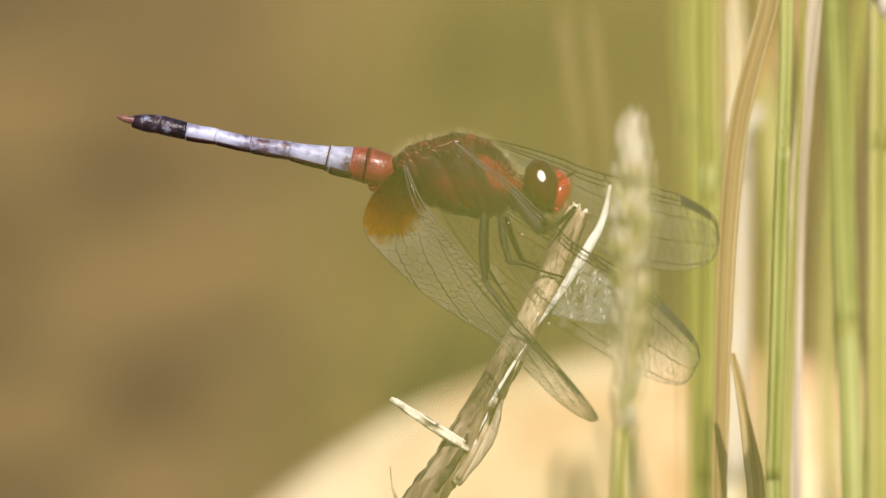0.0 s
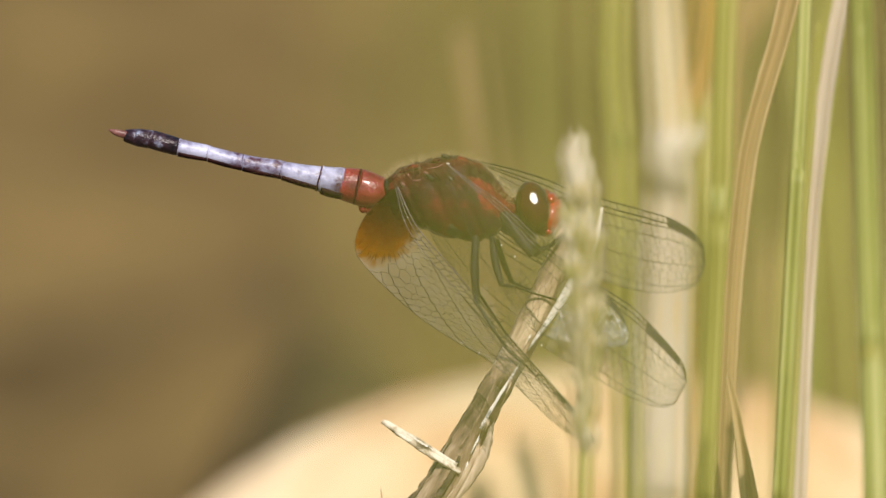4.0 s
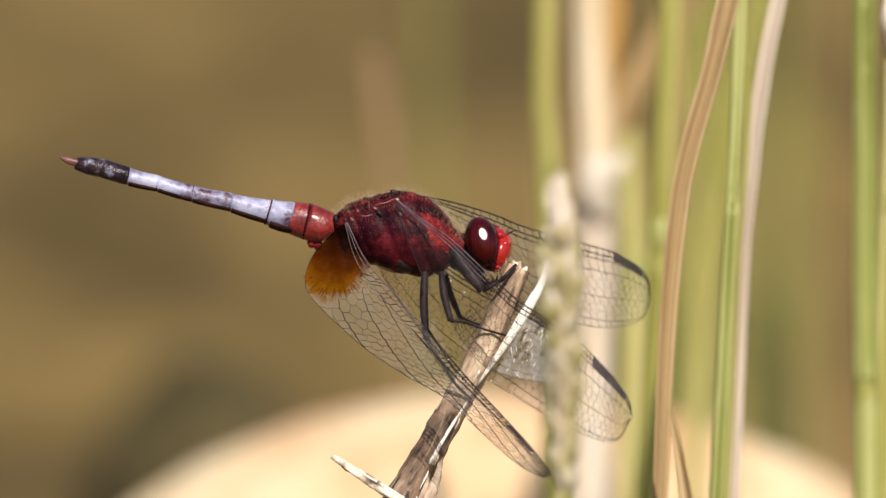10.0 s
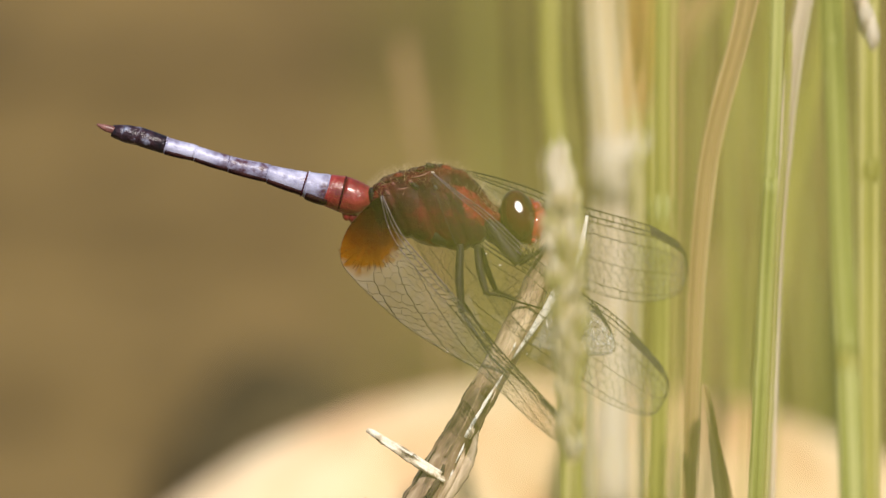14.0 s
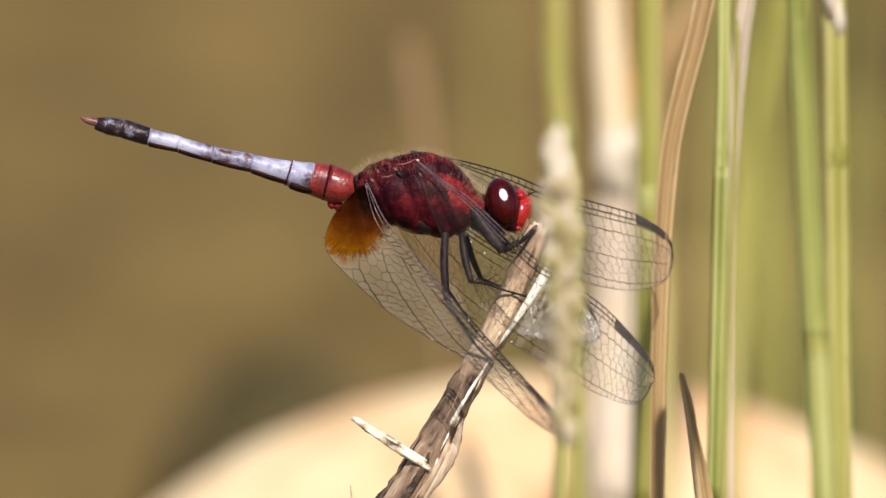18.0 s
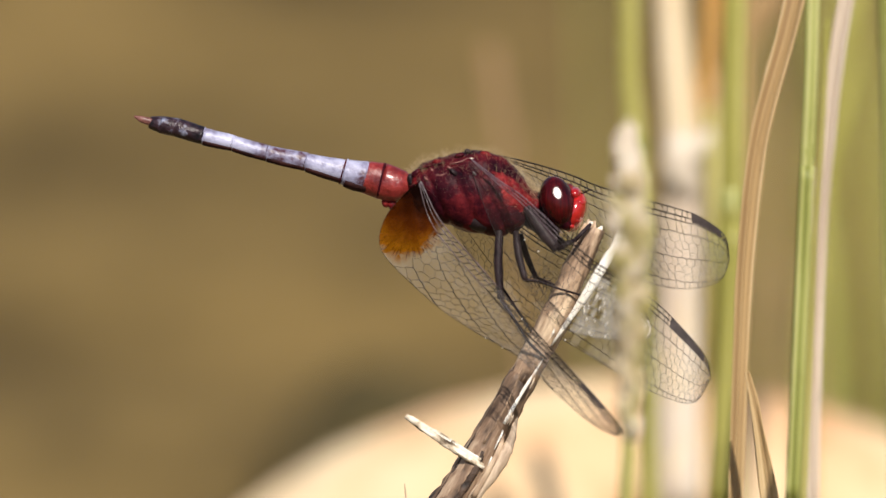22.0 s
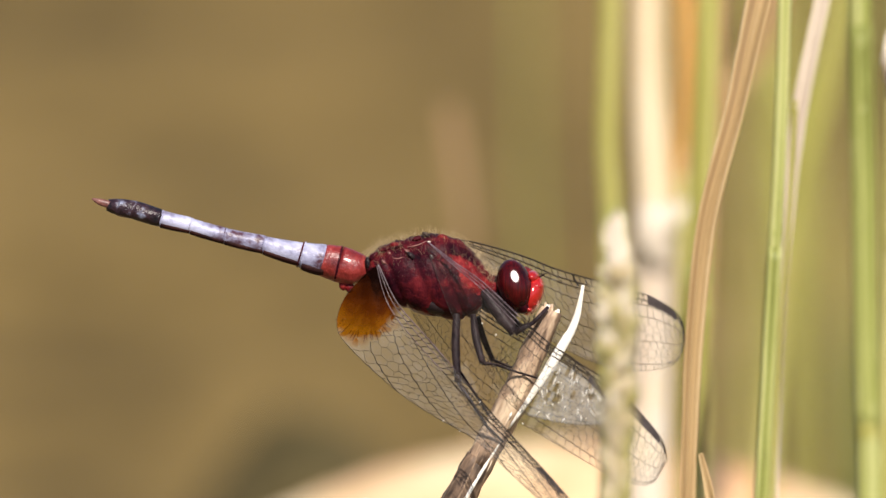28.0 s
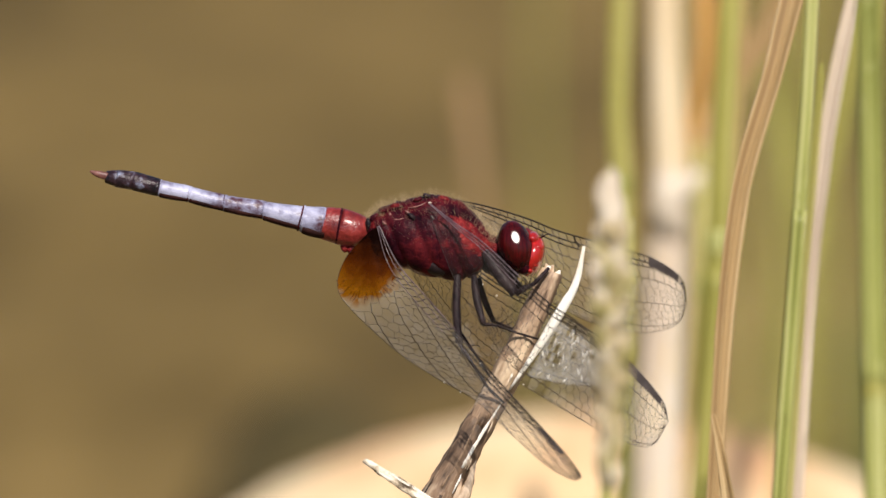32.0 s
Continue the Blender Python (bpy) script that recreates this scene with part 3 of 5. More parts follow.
def hairs():
    rnd = random.Random(4)
    bm = bmesh.new()
    pick = [(p.center.copy(), p.normal.copy()) for o in (thorax, *thorax.children) if "plate" in o.name or o is thorax for p in o.data.polygons]
    pick = [(c, n if n.dot(c - at(-1.3, 3.2)) > 0 else -n) for c, n in pick]
    for k in range(5200):
        c, nrm = rnd.choice(pick)
        if nrm.z < -.2 or nrm.y > .6:
            continue
        d = (nrm + Vector((rnd.uniform(-.6, .3), rnd.uniform(-.3, .3), rnd.uniform(.1, .7)))).normalized() * (rnd.uniform(.3, .85) if nrm.z > .5 else rnd.uniform(.12, .36))
        p = c + Vector((rnd.uniform(-.15, .15), 0, 0)) * MM - nrm * .05 * MM
        q = p + d * MM
        e = (p + q) / 2 + Vector((rnd.uniform(-.08, .08), 0, rnd.uniform(-.05, .05))) * MM
        w = 0.0042 * MM
        a = [bm.verts.new(p + Vector((-w, 0, 0))), bm.verts.new(p + Vector((w, 0, 0))), bm.verts.new(e + Vector((w * .8, 0, 0))), bm.verts.new(e + Vector((-w * .8, 0, 0))), bm.verts.new(q)]
        bm.faces.new((a[0], a[1], a[2], a[3]))
        bm.faces.new((a[3], a[2], a[4]))
    tagged(part("hair", bm, HAIR, thorax, "short golden hair"), kind="stuff")


hairs()


def eye(s):
    """A compound eye, its near bulge flattened where the sun mirrors to widen the glint."""
    lean, r, c = Matrix.Rotation(radians(-17), 4, "Y"), Vector((1.13, 1.45, 1.74)) * MM, at(4.35, 2.68, s * .95)
    bm = ball(bmesh.new(), c, r, lean, 96, 72)
    # halfway between sun and viewer, so the flat spot catches the glint
    n = Vector((.09, -.94, .33)).normalized()
    m = lean.to_3x3().inverted() @ n
    q = Vector(r[k] ** 2 * m[k] for k in range(3)) / Vector(r[k] * m[k] for k in range(3)).length
    flat = c + lean.to_3x3() @ q - n * .052 * MM
    for v in bm.verts:
        d = (v.co - flat).dot(n)
        if d > 0 and s < 0:
            v.co -= n * d * .93
    return bm


def head():
    turn = Matrix.Rotation(radians(14), 4, "Y")
    bm = bmesh.new()
    ball(bm, at(4.75, 2.6), (1.0 * MM, 1.5 * MM, 1.35 * MM), turn)
    h = part("head", bm, RED, fly, "dark red head")
    for s in (-1, 1):
        part("eye", eye(s), EYES, h, "glossy dark red compound eye")
    for s in (-1, 1):
        bm = bmesh.new()
        ball(bm, at(4.68, 1.72, s * .95), (.66 * MM, .9 * MM, .95 * MM), Matrix.Rotation(radians(-25), 4, "Y"), 24, 16)
        part("cheek", bm, MAROON, h, "dark maroon cheek")
    bm = bmesh.new()
    ball(bm, at(5.42, 2.05), (.78 * MM, 1.75 * MM, 1.4 * MM), Matrix.Rotation(radians(17), 4, "Y"))
    f = part("face", bm, SCARLET, h, "shiny scarlet face")
    for x, z, r in ((5.45, 3.20, .62), (5.78, 2.62, .60), (5.72, 2.05, .56), (5.52, 1.50, .52), (5.25, 1.10, .42)):
        bm = bmesh.new()
        ball(bm, at(x, z), (r * .85 * MM, 1.5 * MM, r * .8 * MM), Matrix.Rotation(radians(15), 4, "Y"), 18, 12)
        part("face_plate", bm, SCARLET, h)
    bm = bmesh.new()
    ball(bm, at(3.35, 2.75), (.55 * MM, .9 * MM, .8 * MM), turn, 16, 10)
    ball(bm, at(2.75, 1.7), (.75 * MM, 1.2 * MM, .85 * MM), turn, 16, 10)
    ball(bm, at(3.45, 1.35), (.6 * MM, 1.1 * MM, .8 * MM), turn, 16, 10)
    ball(bm, at(3.75, 1.05), (.80 * MM, 1.1 * MM, 1.0 * MM), turn, 16, 10)
    part("neck", bm, BLACK, h, "black neck and throat")
    for s in (-1, 1):
        bm = bmesh.new()
        tube(bm, [at(5.9, 3.2, s * .5), at(6.3, 3.45, s * .8), at(6.6, 3.5, s * 1.0)], [.06 * MM, .04 * MM, .015 * MM], 6)
        part("antenna", bm, BLACK, h)


head()

WX, WZ = (-5.56, 3.81)


def ab(x, z, y=0.0):
    return Vector(((x - WX) * MM, y * MM, (z - WZ) * MM))


def segment(name, mat, sec, parent, label="", n=10):
    bm = bmesh.new()
    s = spline(sec, n)
    tube(bm, [ab(q[0], q[1]) for q in s], [(q[2] * q[3] * MM, q[2] * MM) for q in s], 18, across=Vector((0, 1, 0)))
    ob = part(name, bm, mat, parent, label)
    return ob


# x, z of the middle line, half height, width by height
abdomen = segment("abdomen", WAIST, [(-5.3, 3.65, .55, 1), (-5.75, 3.8, .95, 1), (-6.4, 3.85, 1.18, .95), (-7.2, 4.08, 1.22, .9), (-7.25, 4.1, 1.18, .9)], fly, "red swollen base of the abdomen")
abdomen.location = at(WX, WZ)
bm = bmesh.new()
tube(bm, [ab(-7.16, 4.07), ab(-7.3, 4.1)], [1.215 * MM, 1.215 * MM], 20, .92)
part("seam", bm, MAROON, abdomen, "dark seam between rings")
segment("segment", WAIST, [(-7.2, 4.08, 1.15, .9), (-7.3, 4.1, 1.2, .9), (-8.1, 4.3, 1.1, .9), (-8.3, 4.36, 1.05, .9)], abdomen, "red ring")
BLOOM = [((-8.2, 4.34, 1.04), (-9.72, 4.7, .86)), ((-9.68, 4.7, .80), (-12.25, 5.36, .58)), ((-12.2, 5.36, .61), (-14.8, 5.94, .52)), ((-14.75, 5.93, .55), (-17.05, 6.6, .50)), ((-17.0, 6.6, .54), (-19.0, 7.08, .55))]
for (x, z, r), (u, w, q) in BLOOM:
    segment("segment", BLUE, [(x, z, r * .93, 1), (x - .12, z + .03, r, 1), ((x + u) / 2, (z + w) / 2 - .02, (r + q) / 2, 1), (u + .12, w - .03, q, 1), (u, w, q * .93, 1)], abdomen, "pale blue bloom over dark cuticle")
    bm = bmesh.new()
    tube(bm, [ab(u + .05, w - .02), ab(u - .05, w + .01)], [q * 1.03 * MM, q * 1.03 * MM], 16)
    part("seam", bm, MAROON, abdomen, "dark seam between rings")
    bm = bmesh.new()
    tube(bm, [ab(u + .22, w - .05), ab(u + .15, w - .035), ab(u + .08, w - .02)], [q * f * MM for f in (1.0, 1.07, 1.0)], 16)
    part("collar", bm, BLUE, abdomen, "raised pale rim of the ring")
    bm = bmesh.new()
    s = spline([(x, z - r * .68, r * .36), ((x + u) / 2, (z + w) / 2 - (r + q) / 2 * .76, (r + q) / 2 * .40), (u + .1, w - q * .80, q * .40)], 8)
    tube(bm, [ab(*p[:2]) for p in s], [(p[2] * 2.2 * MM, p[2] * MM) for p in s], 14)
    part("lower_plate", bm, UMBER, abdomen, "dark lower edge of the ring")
for (x, z, r), (u, w, q) in [((-18.95, 7.08, .60), (-20.6, 7.58, .63)), ((-20.55, 7.58, .62), (-21.7, 7.78, .58)), ((-21.65, 7.78, .54), (-22.4, 7.92, .42))]:
    segment("segment", TAIL, [(x, z, r * .9, 1.1), (x - .1, z + .02, r, 1.1), (u + .1, w - .02, q, 1.1), (u, w, q * .85, 1.1)], abdomen, "black tail ring")
for y in (-.25, .25):
    segment("appendage", PINK, [(-22.2, 7.93, .26, .8), (-22.9, 8.12, .22, .8), (-23.4, 8.32, .06, .8)], abdomen, "pinkish tail appendage").location.y = y * MM
for x, z in ((-6.9, 2.75), (-6.5, 2.6)):
    bm = bmesh.new()
    ball(bm, ab(x, z), (.32 * MM, .3 * MM, .42 * MM), seg=10, rings=8)
    part("claw", bm, RED, abdomen)


def leg(side, pts, r):
    q = [at(*p) for p in pts]
    bm = bmesh.new()
    tube(bm, [Vector(v) for v in spline([q[0], (q[0] + q[1]) / 2 + Vector((-.12, 0, .03)) * MM, q[1]], 10)], [r * (.72, .85, .92, .97, 1.0, 1.0, .97, .9, .8, .82)[i] * MM for i in range(10)], 10)
    thigh = part("leg", bm, BLACK, fly, "black spiny leg")
    bm = bmesh.new()
    tube(bm, q[1:3], [r * .50 * MM, r * .30 * MM], 7)
    d = (q[2] - q[1])
    for k in range(7):
        p = q[1] + d * (k + 1) / 8
        out = Vector((-d.z, 0, d.x)).normalized() * (.5 if k % 2 else -.5) + d.normalized() * .35
        tube(bm, [p, p + out * MM], [.035 * MM, .008 * MM], 4)
    part("shin", bm, BLACK, thigh)
    bm = bmesh.new()
    tube(bm, q[2:], [r * .38 * MM] + [r * .3 * MM] * (len(q) - 3), 6)
    part("foot", bm, BLACK, thigh)


leg(-1, [(0.52, 0.96, -1.0), (0.62, -3.65, -1.7), (2.55, -6.60, -1.6), (3.56, -7.56, -0.9)], .29)
leg(-1, [(1.60, 0.78, -1.0), (2.22, -2.40, -1.7), (3.10, -2.50, -1.4), (4.48, -3.00, -1.1), (5.85, -3.40, -0.9)], .27)
leg(-1, [(2.30, 2.35, -1.1), (4.32, -0.42, -1.6), (5.55, 0.25, -1.6), (6.50, 1.25, -0.9)], .44)
leg(1, [(0.67, 1.15, 1.0), (0.60, -2.78, 2.6), (3.33, -6.85, 1.6), (3.70, -7.07, 0.8)], .20)
leg(1, [(1.90, 0.59, 1.0), (2.86, -2.20, 2.4), (4.48, -2.85, 1.7), (5.30, -3.07, 0.8)], .22)
leg(1, [(2.75, 2.20, 1.1), (4.60, -0.10, 2.2), (5.78, 0.30, 1.6), (6.41, 1.10, 0.8)], .36)


def wing(name, lead, trail, tip, plane, stigma, label, amber=0.0, rows=13, cell=0.52, seed=1, frayed=None, film=CLEAR, front=(.06, .12), sweep=.3, bare=0.0, fan=0.0, tilt=0.0, roots=False):
    """A flat wing: front and hind edge in millimetres; plane gives how its depth goes with x and z."""
    rnd = random.Random(seed)
    N = 150 if amber else 72
    bx, bz = lead[0]
    y0, gx, gz = plane
    L, T = spline(lead + [tip], N), spline(trail + [tip], N)
    fr = [0, *front] + [front[1] + (1 - front[1]) * ((k + 1) / (rows - 3)) ** 0.92 for k in range(rows - 3)]
    base = at(bx, bz, y0)

    def pt(u, c):
        i = min(int(u * (N - 1)), N - 2)
        f = u * (N - 1) - i
        a, b = L[i] * (1 - f) + L[i + 1] * f, T[i] * (1 - f) + T[i + 1] * f
        p = a * (1 - c) + b * c
        y = y0 + gx * (p[0] - bx) + gz * (p[1] - bz)
        y += 0.16 * math.sin(c * 9.0) * (1 - u) * min(1, u * 8)
        return at(p[0], p[1], y) - base

    bm, bo = bmesh.new(), bmesh.new()
    M = 44 if amber else 14
    grid = {}
    for i in range(N):
        for j in range(M + 1):
            grid[i, j] = pt(i / (N - 1), j / M)
    lobe = at(-5.33, 1.33, y0) - base
    for i in range(N - 1):
        for j in range(M):
            q = [grid[i, j], grid[i + 1, j], grid[i + 1, j + 1], grid[i, j + 1]]
            c = (q[0] + q[2]) / 2
            near = amber and Vector((c.x - lobe.x, 0, c.z - lobe.z)).length < (amber + .75) * MM
            t = bo if near else bm
            t.faces.new([t.verts.new(v) for v in q])
    for t in (bm, bo):
        bmesh.ops.remove_doubles(t, verts=t.verts, dist=1e-7)
    w = part(name, bm, film, fly, label)
    w.location = base
    if amber:
        part("amber_patch", bo, AMBER, w, "amber patch at the wing's base")
    else:
        bo.free()
    bv, br = bmesh.new(), bmesh.new()
    flat = Vector((0, 1, 0))

    def stained(p):
        return amber and Vector((p.x - lobe.x, 0, p.z - lobe.z)).length < (amber - .1) * MM

    def vein(pts, r, t=bv):
        if film is CLEAR and not amber:
            r *= .92
        if len(pts) > 3:
            tube(t, pts, [r * MM * min(1, .6 + i / len(pts)) * (1 - (.66 if r > .05 else .3) * i / len(pts)) for i in range(len(pts))], 4, cap=False, across=flat)
        else:
            tube(t, pts, r * MM, 4, cap=False, across=flat)

    off = lambda k: .84 - fan * (k - 3)

    def line(k, u):
        """Where vein k runs; in a fan the veins leave the front one after another and curve to the hind edge."""
        if k < 3 or k == rows - 1:
            return fr[k]
        if fan:
            return min(1.0, fr[2] + (1 - fr[2]) * max(0, (u - off(k)) / sweep) ** 1.35)
        return min(1.0, fr[k] + sweep * u * fr[k])

    on = lambda k, u: pt(min(u, .995), line(k, u))
    start = lambda k: max(bare * (.5 if k < 2 else 1), .03 if k < 2 else .12 if amber else .07 + .02 * ((k * 7) % 5))
    cross = []
    for k in range(rows - 1):
        u, row = max(start(k), off(k + 1) + .03 if fan and 1 < k < rows - 2 else 0) + rnd.uniform(0, .02), []
        while u < .985 and line(k, u) < .985:
            pace = (on(k, u + .01) - on(k, u)).length / .01 / MM
            wide = (on(k, u) - on(k + 1, u)).length / MM
            size = cell if k < 2 else min(max(wide * 1.15, .5 * cell), 1.35 * cell)
            du = size * (1.2 if u < .35 else 1.0 if u < .7 else .85) / max(pace, 3)
            if not (k == 0 and stigma[0] < u < stigma[1]):
                row.append(u + rnd.uniform(-.22, .22) * du)
            u += du
        cross.append(row)
    for k in range(rows):
        if k in (0, 1, 2, rows - 1):
            c0 = 1.0 if k == rows - 1 else fr[k]
            pts = [pt(u / 60, c0) for u in range(60 if k in (1, 2) else 61) if not (k == rows - 1 and amber and u < 3)]
            r = (.074, .054, .060)[k] if k < 3 else .022
            if roots and k < 3:
                vein(pts[:23], r * .58, br)
                pts = pts[22:]
            vein(pts, r)
            continue
        nodes = sorted([(u, -1) for u in cross[k - 1]] + [(u, 1) for u in cross[k]])
        main = k % 3 == 0
        pts = []
        for u, up in nodes:
            c = line(k, u)
            if c >= 1:
                pts.append(pt(u, 1))
                break
            if fan and u < off(k):
                continue
            d = (line(min(k + 1, rows - 1), u) - c) * (.06 if main else .2) * up
            p = pt(min(u, .99), min(1, max(0, c + d)))
            if not stained(p):
                pts.append(p)
        if len(pts) > 3:
            vein(pts, (.040 if amber else .034) if main else .018)
    for k in range(rows - 1):
        for u in cross[k]:
            c, e = line(k, u), line(k + 1, u) if k + 1 < rows - 1 else 1.0
            if e - c < .012 or (e - c) > .45:
                continue
            c += (e - c) * (.2 if k > 3 and k % 3 else .0)
            e -= (line(k + 2, u) - e) * .2 if k + 2 < rows and k > 2 else 0
            a, b = pt(u, c), pt(min(1, u + rnd.uniform(-.004, .008) + tilt * (e - c)), max(c + .01, e))
            if not stained(a):
                vein([a, b], .016 if k > 1 else .027)
    if amber:
        # the stain runs out along the veins at its rim
        bf = bmesh.new()
        for k in range(22):
            a = radians(-158 + 140 * k / 21 + rnd.uniform(-3, 3))
            d, r = Vector((math.cos(a), 0, math.sin(a))), amber * MM
            p, q = lobe + d * r * rnd.uniform(.66, .80), lobe + d * r * rnd.uniform(.95, 1.10)
            p.y, q.y = p.y - .45 * (p.x - lobe.x), q.y - .45 * (q.x - lobe.x)
            lift = Vector((rnd.uniform(-.06, .06), -.06, 0)) * MM
            tube(bf, [p + lift, (p + q) / 2 + lift, q], [.015 * MM, .05 * MM, .012 * MM], 4, cap=False, across=flat)
    # the node half way along the front edge
    vein([pt(.50, 0), pt(.50, .06), pt(.51, .12)], .06)
    part("vein", bv, VEIN, w, "fine dark veins", smooth=False)
    if amber:
        part("fringe", bf, STAIN, w, "dark brown fringe of the amber patch")
    if roots:
        part("vein_root", br, SHEEN_ROOT, w, "glossy roots of the front veins with their sky sheen painted pale")
    else:
        br.free()
    bs = bmesh.new()
    n = 10
    rows_ = [[bs.verts.new(pt(stigma[0] + (stigma[1] - stigma[0]) * i / n, c) + Vector((0, d * .03 * MM, 0))) for c, d in ((.0, -1), (.135, -1), (.135, 1), (.0, 1))] for i in range(n + 1)]
    for a, b in zip(rows_, rows_[1:]):
        for j in range(4):
            bs.faces.new((a[j], a[(j + 1) % 4], b[(j + 1) % 4], b[j]))
    bs.faces.new(rows_[0]), bs.faces.new(rows_[-1])
    if frayed:
        be = bmesh.new()
        a, e, c0 = frayed
        n, k2 = 26, 6
        g = [[be.verts.new(pt(a + (e - a) * i / n, c0 + (1 - c0) * j / k2) + Vector((rnd.uniform(-.03, .03), rnd.uniform(-.09, .05) - .05, rnd.uniform(-.03, .03))) * MM) for j in range(k2 + 1)] for i in range(n + 1)]
        for q, r in zip(g, g[1:]):
            for j in range(k2):
                if rnd.random() < .9:
                    be.faces.new((q[j], q[j + 1], r[j + 1], r[j]))
        # white lines draw the bright sheen on the folds
        bc = bmesh.new()
        for q in range(70):
            u, c = rnd.uniform(a, e), rnd.uniform(.15, .95)
            s0, e0 = pt(u, c), pt(min(.99, u + rnd.uniform(-.01, .03)), min(1, c + rnd.uniform(.05, .16)))
            lift = Vector((0, -.12 * MM, 0))
            tube(bc, [s0 + lift, (s0 + e0) / 2 + lift * 1.3 + Vector((rnd.uniform(-.06, .06), 0, 0)) * MM, e0 + lift], [.008 * MM, rnd.uniform(.016, .045) * MM, .006 * MM], 4)
        part("crease", bc, WHITE, w, "folds in the wing's end with their sheen drawn as white lines")
        part("creased_edge", be, FRAYED_SHEEN, w, "creased edge of the wing with its sheen painted whitish")
    part("stigma", bs, STIGMA, w, "dark mark at the wing's front edge", smooth=False)
    return w


far_fore = wing("wing", [(0.40, 5.75), (1.90, 5.45), (3.60, 5.00), (5.30, 4.45), (6.95, 3.78), (9.48, 3.05), (12.07, 2.33), (13.56, 1.81), (15.22, 0.59)],
     [(1.70, 4.48), (3.19, 2.26), (5.04, 0.41), (6.89, -1.07), (9.48, -2.37), (12.07, -2.93), (13.93, -2.81), (15.04, -2.30)], (15.56, -1.07),
     (1.6, .55, -.1), (.735, .87), "clear fore wing with dark veins", seed=2, front=(.085, .15))
far_hind = wing("wing", [(-3.11, 5.22), (-0.15, 3.00), (2.81, 0.78), (5.78, -0.89), (8.37, -2.37), (10.22, -3.48), (11.89, -4.96), (13.93, -7.37)],
     [(-3.48, 4.11), (-2.37, 0.78), (0.22, -2.93), (2.81, -5.15), (5.78, -7.00), (8.37, -8.56), (10.96, -9.96), (13.19, -10.44)], (14.33, -8.85),
     (1.6, .40, -.05), (.74, .875), "clear hind wing with dark veins", seed=3)
near_fore = wing("wing", [(-1.30, 5.50), (0.50, 4.12), (2.30, 2.85), (4.89, 0.41), (6.60, -1.10), (8.15, -2.12), (9.35, -3.25), (10.15, -4.50)],
     [(-1.44, 5.22), (-0.52, 2.63), (0.59, 0.04), (2.44, -2.90), (4.30, -5.30), (6.15, -6.02), (8.37, -6.38), (10.25, -6.32)], (10.58, -5.70),
     (-2.1, -.50, .1), (.74, .88), "clear fore wing with dark veins", seed=5, frayed=(.56, .97, .13), film=GLASSY, bare=.36, roots=True)
near_hind = wing("wing", [(-4.59, 4.04), (-3.37, 1.56), (-1.44, -0.70), (0.59, -3.00), (3.19, -6.07), (5.59, -8.67), (7.44, -10.70), (8.44, -12.00)],
     [(-5.33, 3.56), (-6.81, 1.89), (-7.33, 0.04), (-6.44, -1.44), (-3.48, -4.15), (-0.89, -5.89), (1.70, -7.37), (4.05, -9.55), (6.22, -11.50), (7.95, -12.50)], (8.62, -12.45),
     (-2.0, -.45, .15), (.655, .765), "clear hind wing with an amber base", amber=2.3, rows=27, cell=.46, seed=7, front=(.075, .17), sweep=.46, bare=.1, fan=.05, tilt=-.04, roots=True)

# solid white dots drawn in place of glints on the wings
for x, z, r in ((3.10, -0.55, .075), (4.85, -6.35, .06), (2.05, -4.95, .05), (-0.35, -6.20, .06), (0.75, -6.85, .05), (5.9, -5.6, .05), (7.2, -5.0, .055), (2.2, 0.2, .05)):
    bm = ball(bmesh.new(), at(x, z, -2.9), (r * MM, r * .6 * MM, r * .8 * MM), None, 8, 6)
    part("speck", bm, WHITE, fly, "tiny white dot standing in for a glint on the wing")

# ---- grass and reeds ----
STEMS = {}


